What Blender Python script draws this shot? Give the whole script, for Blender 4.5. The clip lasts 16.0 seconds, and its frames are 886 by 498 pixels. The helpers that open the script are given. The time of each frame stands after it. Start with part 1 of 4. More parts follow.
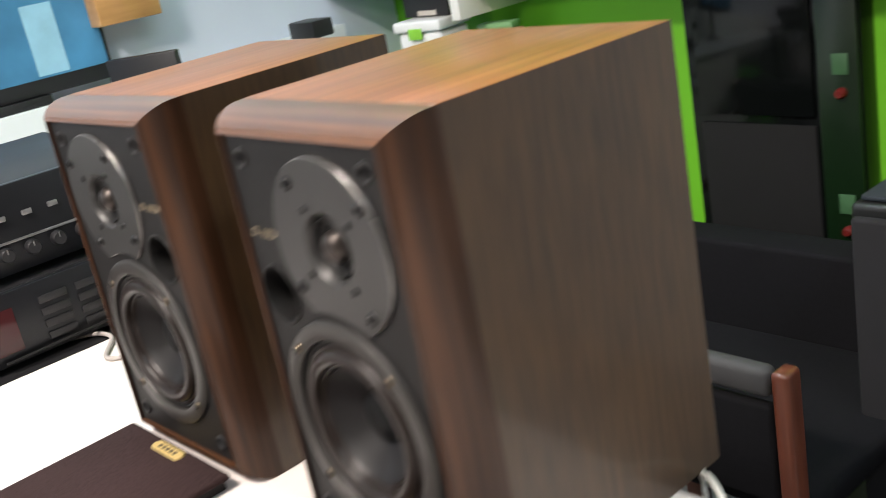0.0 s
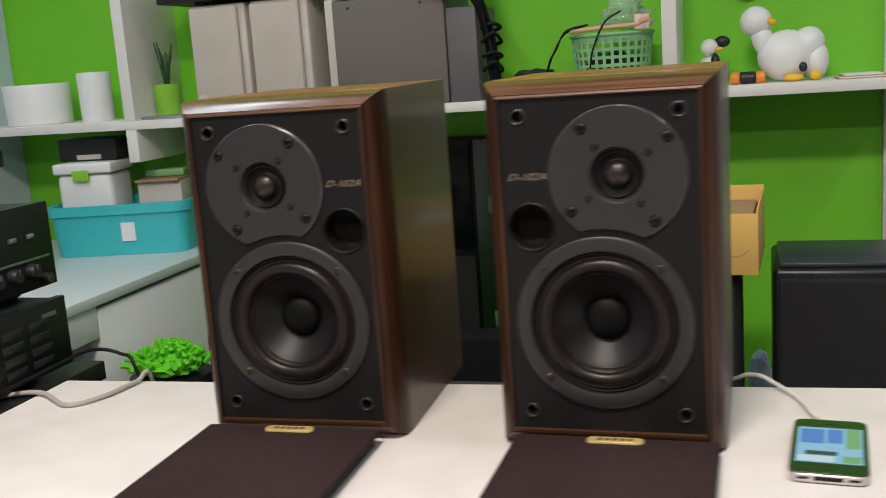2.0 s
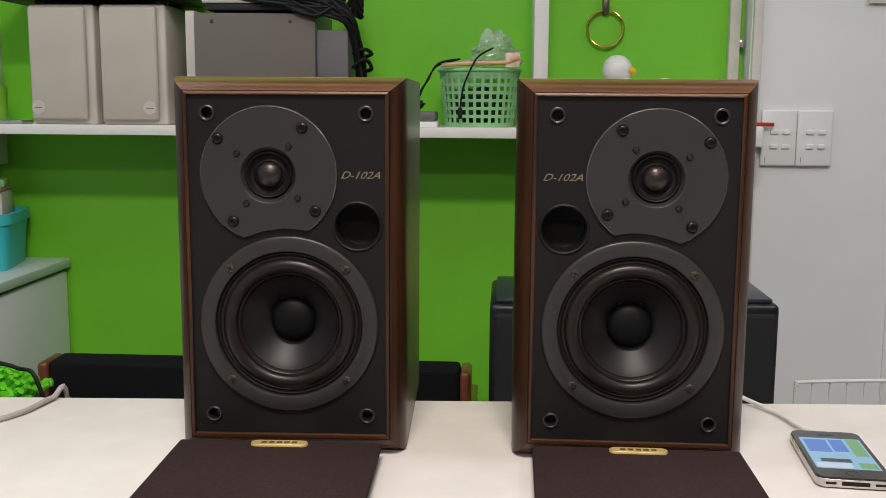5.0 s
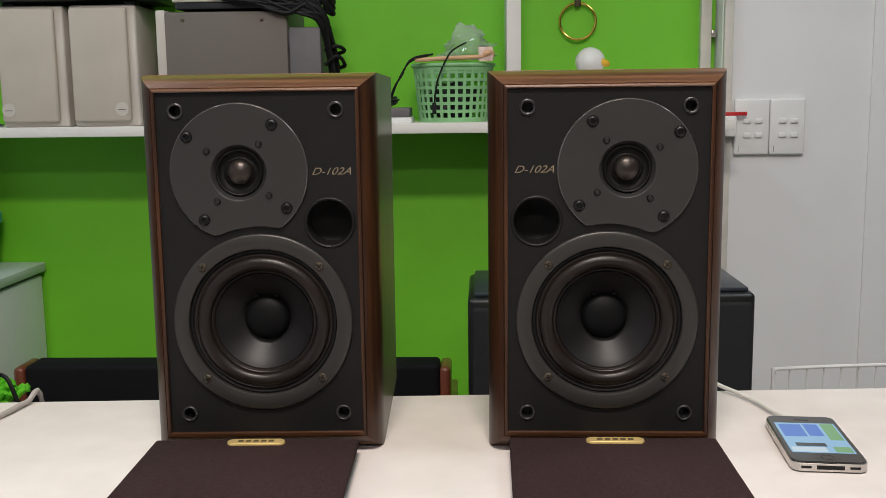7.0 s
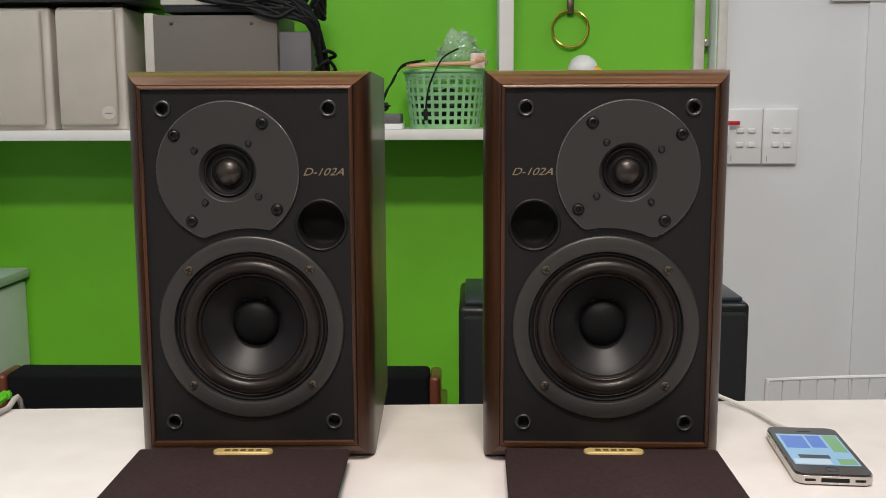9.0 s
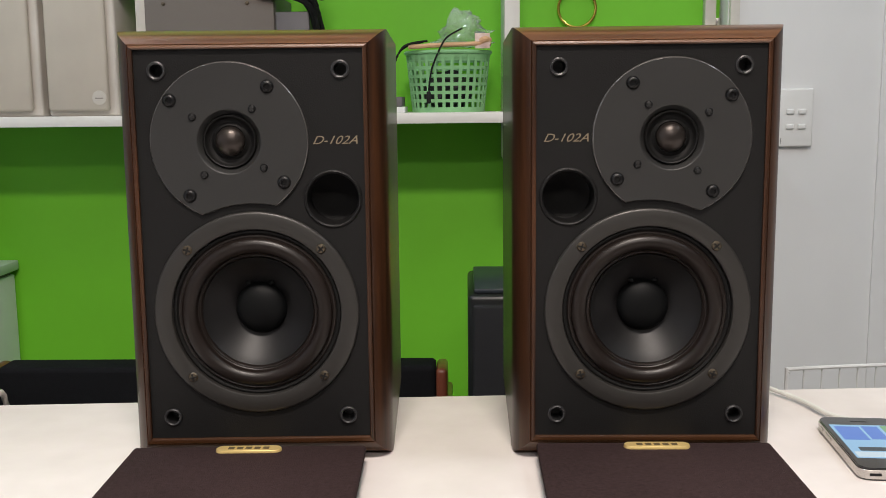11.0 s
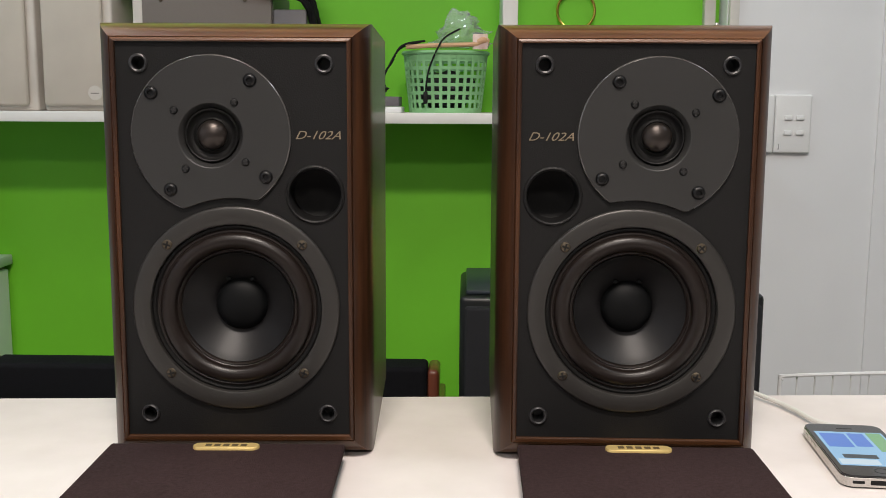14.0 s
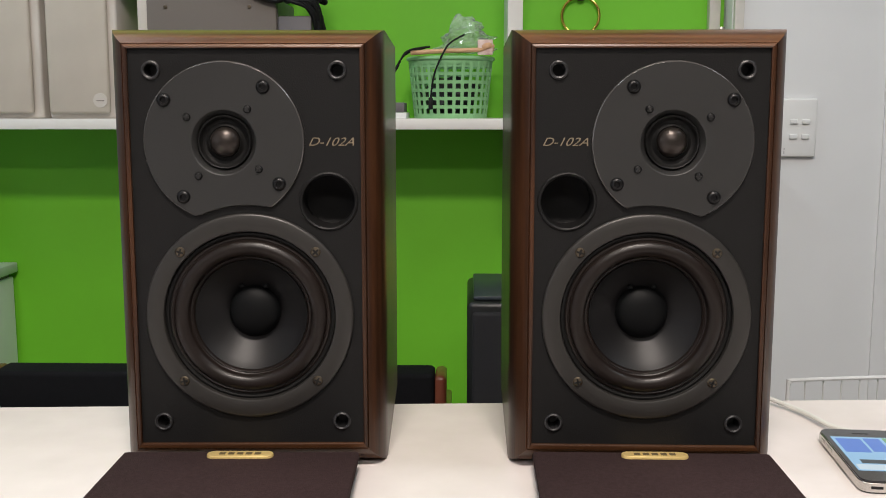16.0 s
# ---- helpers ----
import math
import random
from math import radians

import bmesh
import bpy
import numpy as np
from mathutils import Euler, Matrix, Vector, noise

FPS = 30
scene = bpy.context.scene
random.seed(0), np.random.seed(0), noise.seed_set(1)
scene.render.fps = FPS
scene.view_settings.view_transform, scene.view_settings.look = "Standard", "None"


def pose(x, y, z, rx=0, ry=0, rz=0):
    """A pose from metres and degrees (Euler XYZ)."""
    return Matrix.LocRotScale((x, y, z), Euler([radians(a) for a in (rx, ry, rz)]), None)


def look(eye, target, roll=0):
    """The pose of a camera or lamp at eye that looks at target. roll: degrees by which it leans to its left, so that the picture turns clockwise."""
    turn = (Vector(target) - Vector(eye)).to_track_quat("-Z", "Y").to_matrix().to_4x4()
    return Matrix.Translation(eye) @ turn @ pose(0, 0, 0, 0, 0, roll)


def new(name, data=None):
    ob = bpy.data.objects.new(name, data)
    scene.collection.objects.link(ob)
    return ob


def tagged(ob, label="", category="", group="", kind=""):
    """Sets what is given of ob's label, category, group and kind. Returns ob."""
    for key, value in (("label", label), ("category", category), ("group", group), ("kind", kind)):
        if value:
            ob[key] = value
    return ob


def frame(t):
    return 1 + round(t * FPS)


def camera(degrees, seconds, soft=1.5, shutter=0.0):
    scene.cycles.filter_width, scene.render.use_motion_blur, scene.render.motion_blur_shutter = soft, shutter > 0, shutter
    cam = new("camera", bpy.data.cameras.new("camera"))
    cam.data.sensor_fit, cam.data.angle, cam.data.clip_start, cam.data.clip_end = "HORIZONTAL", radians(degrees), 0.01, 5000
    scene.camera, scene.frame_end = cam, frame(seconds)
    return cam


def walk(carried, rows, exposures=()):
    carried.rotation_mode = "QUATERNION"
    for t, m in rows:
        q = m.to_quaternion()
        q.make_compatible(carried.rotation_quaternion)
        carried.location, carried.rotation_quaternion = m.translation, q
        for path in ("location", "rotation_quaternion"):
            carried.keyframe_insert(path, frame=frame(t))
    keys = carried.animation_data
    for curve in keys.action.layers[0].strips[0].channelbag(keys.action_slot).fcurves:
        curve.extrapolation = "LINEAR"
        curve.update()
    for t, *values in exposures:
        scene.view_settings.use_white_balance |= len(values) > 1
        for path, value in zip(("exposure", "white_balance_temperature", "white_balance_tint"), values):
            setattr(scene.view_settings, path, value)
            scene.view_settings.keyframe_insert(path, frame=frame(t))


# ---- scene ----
cam = camera(47.6, 16.0, 0.7, 0.9)
PATH = [
    (0, (0.625, -0.289, 1.143), (-0.861, 0.883, 0.496), -11.3),
    (0.5, (0.575, -0.445, 1.108), (-0.764, 0.923, 0.532), -9.9),
    (1, (0.458, -0.576, 1.093), (-0.63, 1.022, 0.581), -8.4),
    (1.5, (0.353, -0.708, 1.086), (-0.408, 1.089, 0.651), -6.0),
    (2, (0.258, -0.802, 1.07), (-0.332, 1.072, 0.696), -4.1),
    (2.5, (0.132, -0.808, 1.052), (-0.316, 1.106, 0.687), -3.1),
    (3, (0.086, -0.79, 1.054), (-0.151, 1.155, 0.654), -1.5),
    (3.5, (0.031, -0.787, 1.046), (-0.087, 1.175, 0.676), 0.1),
    (4, (0.012, -0.792, 1.027), (-0.099, 1.181, 0.716), 1.1),
    (4.2, (0.021, -0.799, 1.029), (-0.097, 1.176, 0.736), 1.1),
    (6.5, (0.041, -0.806, 1.029), (-0.053, 1.17, 0.732), -0.8),
    (7, (0.041, -0.803, 1.027), (-0.042, 1.173, 0.727), -0.7),
    (7.5, (0.042, -0.807, 1.028), (-0.044, 1.17, 0.734), -0.7),
    (8, (0.045, -0.81, 1.027), (-0.041, 1.166, 0.73), -0.3),
    (8.2, (0.048, -0.809, 1.028), (-0.04, 1.167, 0.733), -0.2),
    (10.3, (0.006, -0.715, 0.999), (0.006, 1.267, 0.736), -0.3),
    (10.5, (0.008, -0.711, 0.999), (-0.013, 1.271, 0.731), -0.5),
    (11, (0.01, -0.71, 0.995), (-0.036, 1.269, 0.704), -0.6),
    (11.5, (0.014, -0.705, 0.993), (-0.049, 1.273, 0.702), -0.6),
    (12, (0.028, -0.707, 0.998), (-0.043, 1.273, 0.723), -0.3),
    (12.5, (0.03, -0.705, 0.996), (-0.04, 1.275, 0.726), -0.0),
    (13, (0.028, -0.705, 0.994), (-0.049, 1.275, 0.721), -0.0),
    (13.5, (0.027, -0.705, 0.992), (-0.045, 1.274, 0.711), 0.1),
    (14, (0.023, -0.703, 0.991), (-0.025, 1.276, 0.705), 0.3),
    (14.5, (0.018, -0.702, 0.991), (-0.015, 1.277, 0.705), 0.4),
    (15, (0.015, -0.7, 0.991), (-0.025, 1.278, 0.701), 0.3),
    (15.5, (0.014, -0.699, 0.992), (-0.036, 1.279, 0.701), 0.0),
    (16, (0.014, -0.7, 0.991), (-0.037, 1.28, 0.716), 0.0),
]
walk(cam, [(t, look(eye, target, roll)) for t, eye, target, roll in PATH],
     [(0, 0.70), (0.5, 0.70), (1, 0.10), (1.5, -0.02), (2, -0.20), (2.5, 0.02), (3, -0.20), (3.5, -0.26), (4.2, -0.24), (6.3, -0.25), (8.2, -0.22), (10.3, -0.08), (16, -0.08)])

# ---- world and light ----
world = bpy.data.worlds.new("world")
scene.world = world
world.use_nodes = True
world.node_tree.nodes["Background"].inputs[0].default_value = (0.75, 0.85, 1.0, 1)
world.node_tree.nodes["Background"].inputs[1].default_value = 0.15


def lamp(name, at, target, sx, sy, watts, colour):
    data = bpy.data.lights.new(name, "AREA")
    data.shape, data.size, data.size_y, data.energy, data.color = "RECTANGLE", sx, sy, watts, colour
    ob = new(name, data)
    ob.matrix_world = look(at, target)
    return ob


lamp("panel_light", (0.04, -1.05, 2.54), (0.04, -1.05, 0), 0.55, 0.28, 58, (1.0, 0.89, 0.81))
lamp("tube_light", (0.15, -2.70, 2.54), (0.15, -2.70, 0), 1.2, 0.30, 46, (1.0, 0.91, 0.85))
lamp("tube_light", (-1.0, 0.35, 2.54), (-1.0, 0.35, 0), 0.2, 1.2, 12, (0.80, 0.92, 1.0))
lamp("tube_light", (1.45, 0.05, 2.54), (1.45, 0.05, 0), 0.2, 1.2, 15, (0.80, 0.92, 1.0))


# ---- materials ----
def ramp_colour(c, k):
    return tuple(max(0.0, min(1.0, v * k)) for v in c) + (1,)


def mat(name, colour, rough=0.5, metal=0.0, var=0.12, scale=30.0, stretch=(1, 1, 1), bump=0.08, fine=400.0, coat=0.0, spec=0.5,
        rvar=0.08, sheen=0.0, second=None):
    """A surface with broad stains, fine grain and a little relief."""
    m = bpy.data.materials.new(name)
    m.use_nodes = True
    n, l = m.node_tree.nodes, m.node_tree.links
    b = n["Principled BSDF"]
    tc = n.new("ShaderNodeTexCoord")
    mp = n.new("ShaderNodeMapping")
    mp.inputs["Scale"].default_value = stretch
    l.new(tc.outputs["Object"], mp.inputs["Vector"])
    a = n.new("ShaderNodeTexNoise")
    a.inputs["Scale"].default_value, a.inputs["Detail"].default_value = scale, 6
    l.new(mp.outputs[0], a.inputs["Vector"])
    big = n.new("ShaderNodeTexNoise")
    big.inputs["Scale"].default_value, big.inputs["Detail"].default_value = 5, 3
    l.new(tc.outputs["Object"], big.inputs["Vector"])
    add = n.new("ShaderNodeMath")
    add.operation = "MULTIPLY_ADD"
    add.inputs[1].default_value = 0.4
    l.new(big.outputs["Fac"], add.inputs[0])
    mul = n.new("ShaderNodeMath")
    mul.operation = "MULTIPLY"
    mul.inputs[1].default_value = 0.6
    l.new(a.outputs["Fac"], mul.inputs[0])
    l.new(mul.outputs[0], add.inputs[2])
    ramp = n.new("ShaderNodeValToRGB")
    ramp.color_ramp.elements[0].position, ramp.color_ramp.elements[1].position = 0.3, 0.7
    ramp.color_ramp.elements[0].color = ramp_colour(second or colour, 1 - var)
    ramp.color_ramp.elements[1].color = ramp_colour(colour, 1 + var)
    l.new(add.outputs[0], ramp.inputs[0])
    l.new(ramp.outputs[0], b.inputs["Base Color"])
    rr = n.new("ShaderNodeMapRange")
    rr.inputs["To Min"].default_value, rr.inputs["To Max"].default_value = max(0.02, rough - rvar), min(1, rough + rvar)
    l.new(big.outputs["Fac"], rr.inputs["Value"])
    l.new(rr.outputs[0], b.inputs["Roughness"])
    b.inputs["Metallic"].default_value = metal
    b.inputs["Coat Weight"].default_value = coat
    b.inputs["Coat Roughness"].default_value = 0.12
    b.inputs["Specular IOR Level"].default_value = spec
    b.inputs["Sheen Weight"].default_value = sheen
    if bump:
        f = n.new("ShaderNodeTexNoise")
        f.inputs["Scale"].default_value, f.inputs["Detail"].default_value = fine, 4
        l.new(mp.outputs[0], f.inputs["Vector"])
        bp = n.new("ShaderNodeBump")
        bp.inputs["Strength"].default_value, bp.inputs["Distance"].default_value = bump, 0.001
        l.new(f.outputs["Fac"], bp.inputs["Height"])
        l.new(bp.outputs[0], b.inputs["Normal"])
    return m


def wood(name, light, dark, stretch, rough=0.42, coat=0.6):
    """Veneer with streaks along one axis."""
    m = mat(name, light, rough, 0, 0.1, 1.0, stretch, 0.10, 3.0, coat, second=dark)
    nodes = m.node_tree.nodes
    e = [x for x in nodes if x.type == "VALTORGB"][0].color_ramp.elements
    e[0].position, e[1].position = 0.36, 0.66
    return m


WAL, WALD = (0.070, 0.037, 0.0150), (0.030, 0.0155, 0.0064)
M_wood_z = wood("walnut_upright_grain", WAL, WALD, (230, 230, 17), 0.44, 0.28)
# same veneer as the sides, lightened to carry the light from above
M_wood_top_lit = wood("walnut_top_grain_lit", (0.31, 0.120, 0.041), (0.19, 0.070, 0.024), (110, 6, 110), 0.36, 0.1)
# one frame walnut in three tones: overhead light is put into the colours
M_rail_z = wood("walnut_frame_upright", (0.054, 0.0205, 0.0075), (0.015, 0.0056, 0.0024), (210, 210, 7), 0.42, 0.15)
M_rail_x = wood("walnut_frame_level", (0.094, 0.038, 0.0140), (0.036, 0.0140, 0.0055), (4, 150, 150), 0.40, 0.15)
# top rail lightened for the light falling on it
M_rail_top_lit = wood("walnut_frame_top_lit", (0.150, 0.064, 0.026), (0.066, 0.026, 0.0105), (4, 190, 190), 0.34, 0.45)
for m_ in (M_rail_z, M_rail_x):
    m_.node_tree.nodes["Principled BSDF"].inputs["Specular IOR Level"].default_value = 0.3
M_baffle = mat("baffle_black_paint", (0.0085, 0.0084, 0.0085), 0.50, bump=0.16, fine=900, var=0.10, spec=0.20)
M_plate = mat("satin_grey_metal", (0.0250, 0.0248, 0.0244), 0.43, 0.15, bump=0.05, fine=1200, var=0.05)
# lighter than the plate metal, to paint the highlight along its chamfer
M_rim_highlight = mat("edge_highlight_metal", (0.16, 0.155, 0.15), 0.27, 0.7, bump=0.02, var=0.05)
M_flange = mat("dark_grey_cast_frame", (0.031, 0.0292, 0.0272), 0.40, 0.3, bump=0.06, fine=1000, var=0.06)
M_rubber = mat("black_rubber", (0.0105, 0.0072, 0.0060), 0.36, bump=0.06, fine=500, spec=0.33, var=0.2, scale=40)
M_gasket = mat("black_gasket", (0.004, 0.004, 0.004), 0.6, spec=0.25)
M_cone = mat("polished_dark_cone", (0.0058, 0.0056, 0.0062), 0.47, 0.0, bump=0.05, fine=260, spec=0.34, var=0.25, scale=50)
M_cap = mat("black_dust_cap", (0.0024, 0.0028, 0.0032), 0.55, bump=0.04, spec=0.15)
M_dome = mat("dark_bronze_dome", (0.050, 0.042, 0.038), 0.36, 0.75, bump=0.02)
M_dark = mat("deep_black", (0.003, 0.003, 0.003), 0.9, bump=0)
M_peg = mat("peg_socket_rubber", (0.014, 0.014, 0.015), 0.42)
M_bolt = mat("black_bolt", (0.003, 0.003, 0.0034), 0.38, 0.0, spec=0.35)
M_brass = mat("aged_screw", (0.13, 0.105, 0.075), 0.38, 0.9)
M_gold = mat("champagne_print", (0.30, 0.245, 0.165), 0.4, 0.4, bump=0)
M_badge = mat("gold_badge", (0.80, 0.60, 0.24), 0.35, 0.5, bump=0.03)
M_badgeink = mat("badge_bar", (0.10, 0.07, 0.03), 0.5)
M_cloth = mat("dark_brown_grille_cloth", (0.033, 0.0195, 0.0195), 0.95, bump=0.8, fine=1300, var=0.45, scale=420, spec=0.12)
M_table = mat("white_laminate", (0.71, 0.665, 0.645), 0.40, var=0.06, scale=22, second=(0.67, 0.62, 0.595), bump=0.04, fine=250)
M_edge = mat("table_edge_band", (0.62, 0.60, 0.57), 0.5)
M_green = mat("lime_green_wall_paint", (0.170, 0.575, 0.020), 0.6, var=0.045, scale=8, bump=0.12, fine=120)
M_white = mat("white_wall_paint", (0.78, 0.785, 0.79), 0.65, var=0.03, scale=6, bump=0.12, fine=120)
M_bluewall = mat("pale_blue_wall_paint", (0.56, 0.62, 0.72), 0.65, var=0.03, scale=6, bump=0.12, fine=120)
M_ceil = mat("ceiling_paint", (0.78, 0.78, 0.77), 0.8, var=0.02)
# grey chosen for walls out of view, to weaken bounced light
M_unseen_wall = mat("unseen_wall_grey", (0.33, 0.33, 0.33), 0.7, var=0.04, scale=6, bump=0.12, fine=120)
M_floor = mat("grey_floor_tile", (0.16, 0.155, 0.15), 0.4, var=0.1, scale=3)
M_shelf = mat("white_melamine", (0.79, 0.77, 0.73), 0.45, var=0.03, scale=20, bump=0.03)
M_desk = mat("pale_desk_laminate", (0.66, 0.70, 0.71), 0.4, var=0.03, scale=10, bump=0.03)
M_cream = mat("aged_cream_plastic", (0.60, 0.555, 0.50), 0.5, var=0.06, scale=15)
M_creamcloth = mat("cream_grille_cloth", (0.53, 0.475, 0.405), 0.9, var=0.10, scale=9, bump=0.35, fine=1400)
M_grey = mat("grey_speaker_cloth", (0.165, 0.142, 0.125), 0.85, var=0.07, scale=400, bump=0.3, fine=1400)
M_grey2 = mat("grey_metal_side", (0.125, 0.115, 0.120), 0.55, var=0.07)
M_black = mat("black_vinyl", (0.012, 0.012, 0.014), 0.45, bump=0.2, fine=500)
M_vinyl = mat("dark_satin_vinyl", (0.009, 0.010, 0.010), 0.36, bump=0.15, fine=500)
# slate blue paints the reflection on the glossy speaker tops
M_bluegrey = mat("bluish_top_reflection", (0.028, 0.036, 0.046), 0.35, bump=0.1, fine=400)
M_blackcloth = mat("black_speaker_cloth", (0.010, 0.010, 0.012), 0.9, bump=0.4, fine=1200)
M_gloss = mat("glossy_black_panel", (0.004, 0.005, 0.005), 0.12, bump=0, spec=0.3)
M_fabric = mat("black_seat_fabric", (0.008, 0.008, 0.0095), 0.85, var=0.2, scale=120, bump=0.4, fine=700, spec=0.12)
M_redwood = wood("reddish_stained_wood", (0.165, 0.043, 0.020), (0.090, 0.023, 0.011), (60, 60, 6))
M_amp = mat("black_brushed_front", (0.012, 0.013, 0.016), 0.35, 0.3, bump=0.05, stretch=(1, 0.05, 1))
M_silver = mat("silver_knob", (0.42, 0.42, 0.43), 0.3, 0.9)
M_card = mat("yellow_cardboard", (0.66, 0.42, 0.11), 0.75, var=0.06, scale=25, bump=0.15, fine=200)
M_cardin = mat("brown_cardboard", (0.36, 0.22, 0.11), 0.85, var=0.1)
M_teal = mat("turquoise_plastic", (0.05, 0.50, 0.53), 0.4, var=0.05)
M_plas = mat("white_plastic", (0.80, 0.80, 0.79), 0.4, var=0.02)
M_limeplas = mat("lime_plastic", (0.25, 0.58, 0.05), 0.4)
M_mint = mat("mint_green_plastic", (0.25, 0.52, 0.24), 0.45, var=0.05)
M_orange = mat("orange_paint", (0.80, 0.26, 0.03), 0.5)
M_yellow = mat("yellow_paint", (0.80, 0.47, 0.03), 0.5)
M_cable = mat("black_cable", (0.005, 0.005, 0.0055), 0.6, spec=0.3)
M_wcable = mat("white_cable", (0.70, 0.70, 0.66), 0.45)
M_gcable = mat("grey_cable", (0.38, 0.35, 0.33), 0.5)
M_leaf = mat("lime_chenille", (0.14, 0.62, 0.02), 0.9, var=0.25, scale=60, bump=0.4, fine=500)
M_steel = mat("phone_steel_band", (0.55, 0.52, 0.49), 0.25, 0.9)
M_phone = mat("phone_black_glass", (0.006, 0.006, 0.007), 0.08, bump=0, coat=0.5)
M_bag = mat("clear_plastic_bag", (0.88, 0.92, 0.92), 0.14, var=0.05, bump=0.3, fine=70, coat=1.0)
M_bag.node_tree.nodes["Principled BSDF"].inputs["Transmission Weight"].default_value = 0.8
M_bag.node_tree.nodes["Principled BSDF"].inputs["IOR"].default_value = 1.12
M_peach = mat("peach_wood_stick", (0.70, 0.42, 0.24), 0.6)
M_ring = mat("brass_ring", (0.75, 0.52, 0.12), 0.22, 1.0)
M_red = mat("red_plastic", (0.50, 0.02, 0.02), 0.4)
M_dimgreen = mat("dark_green_label", (0.05, 0.13, 0.055), 0.5)
M_dimred = mat("dark_red_terminal", (0.14, 0.012, 0.010), 0.4)
M_duct = mat("cream_cable_duct", (0.66, 0.63, 0.58), 0.5)
M_wire = mat("white_wire_coating", (0.78, 0.78, 0.77), 0.4)
M_paper = mat("printed_paper", (0.75, 0.76, 0.76), 0.8)

M_blue = mat("blue_print", (0.05, 0.20, 0.36), 0.5, var=0.35, scale=9)
M_paleblue = mat("pale_blue_print", (0.28, 0.52, 0.66), 0.5, var=0.1)
M_pine = wood("pine_board", (0.55, 0.30, 0.11), (0.42, 0.21, 0.07), (40, 5, 40))


def glow(name, colour, strength):
    m = bpy.data.materials.new(name)
    m.use_nodes = True
    b = m.node_tree.nodes["Principled BSDF"]
    b.inputs["Base Color"].default_value = (0.02, 0.02, 0.02, 1)
    b.inputs["Emission Color"].default_value = (*colour, 1)
    b.inputs["Emission Strength"].default_value = strength
    b.inputs["Roughness"].default_value = 0.1
    return m


G_sky = glow("screen_pale_blue", (0.36, 0.66, 0.95), 0.75)
G_blue = glow("screen_blue", (0.10, 0.26, 0.80), 0.75)
G_green = glow("screen_green", (0.25, 0.55, 0.25), 0.7)
G_white = glow("screen_white", (0.70, 0.85, 0.95), 0.8)
G_dark = glow("screen_dark", (0.03, 0.06, 0.08), 0.6)


# ---- mesh helpers ----
def box(bm, lo, hi, bevel=0.0, seg=2, turn=None):
    """A box from corner lo to corner hi, with rounded edges."""
    r = bmesh.ops.create_cube(bm, size=1)
    v = r["verts"]
    c = [(a + b) / 2 for a, b in zip(lo, hi)]
    s = [b - a for a, b in zip(lo, hi)]
    bmesh.ops.scale(bm, vec=s, verts=v)
    if bevel:
        es = list({e for x in v for e in x.link_edges})
        r = bmesh.ops.bevel(bm, geom=es, offset=bevel, segments=seg, affect="EDGES", profile=0.5)
        v = list({x for f in r["faces"] for x in f.verts} | {x for x in v if x.is_valid})
    if turn:
        bmesh.ops.rotate(bm, cent=(0, 0, 0), matrix=turn, verts=v)
    bmesh.ops.translate(bm, vec=c, verts=v)
    return v


def lathe(bm, prof, centre, axis="y", n=48, close=False):
    """Turns a profile of (radius, along) round an axis through centre."""
    rings = []
    for r, h in prof:
        ring = []
        for i in range(n if r > 1e-6 else 1):
            a = 2 * math.pi * i / n
            c, s = r * math.cos(a), r * math.sin(a)
            p = {"y": (c, h, s), "z": (c, -s, h), "x": (h, c, s)}[axis]
            ring.append(bm.verts.new([p[k] + centre[k] for k in range(3)]))
        rings.append(ring)
    for a, b in zip(rings, rings[1:]):
        for i in range(n):
            j = (i + 1) % n
            if len(a) == 1 and len(b) == 1:
                continue
            if len(a) == 1:
                bm.faces.new((a[0], b[j], b[i]))
            elif len(b) == 1:
                bm.faces.new((a[i], a[j], b[0]))
            else:
                bm.faces.new((a[i], a[j], b[j], b[i]))


def smooth_points(pts, k=6):
    """A Catmull-Rom line through the points."""
    pts = [Vector(p) for p in pts]
    out = []
    for i in range(len(pts) - 1):
        p0, p1, p2, p3 = pts[max(i - 1, 0)], pts[i], pts[i + 1], pts[min(i + 2, len(pts) - 1)]
        for j in range(k):
            t = j / k
            out.append(0.5 * ((2 * p1) + (p2 - p0) * t + (2 * p0 - 5 * p1 + 4 * p2 - p3) * t * t + (3 * p1 - p0 - 3 * p2 + p3) * t ** 3))
    return out + [pts[-1]]


def tube(bm, pts, r, n=8, closed=False, k=6, smooth=True):
    """A round tube along a smooth line."""
    line = smooth_points(pts, k) if smooth else [Vector(p) for p in pts]
    rings = []
    for i, p in enumerate(line):
        a, b = line[max(i - 1, 0)], line[min(i + 1, len(line) - 1)]
        if closed:
            a, b = line[i - 1], line[(i + 1) % len(line)]
        d = (b - a).normalized()
        up = Vector((0, 0, 1)) if abs(d.z) < 0.9 else Vector((1, 0, 0))
        u = d.cross(up).normalized()
        w = d.cross(u)
        rings.append([bm.verts.new(p + r * (math.cos(2 * math.pi * q / n) * u + math.sin(2 * math.pi * q / n) * w)) for q in range(n)])
    pairs = list(zip(rings, rings[1:])) + ([(rings[-1], rings[0])] if closed else [])
    for a, b in pairs:
        for q in range(n):
            bm.faces.new((a[q], a[(q + 1) % n], b[(q + 1) % n], b[q]))
    if not closed:
        bm.faces.new(rings[0])
        bm.faces.new(rings[-1])


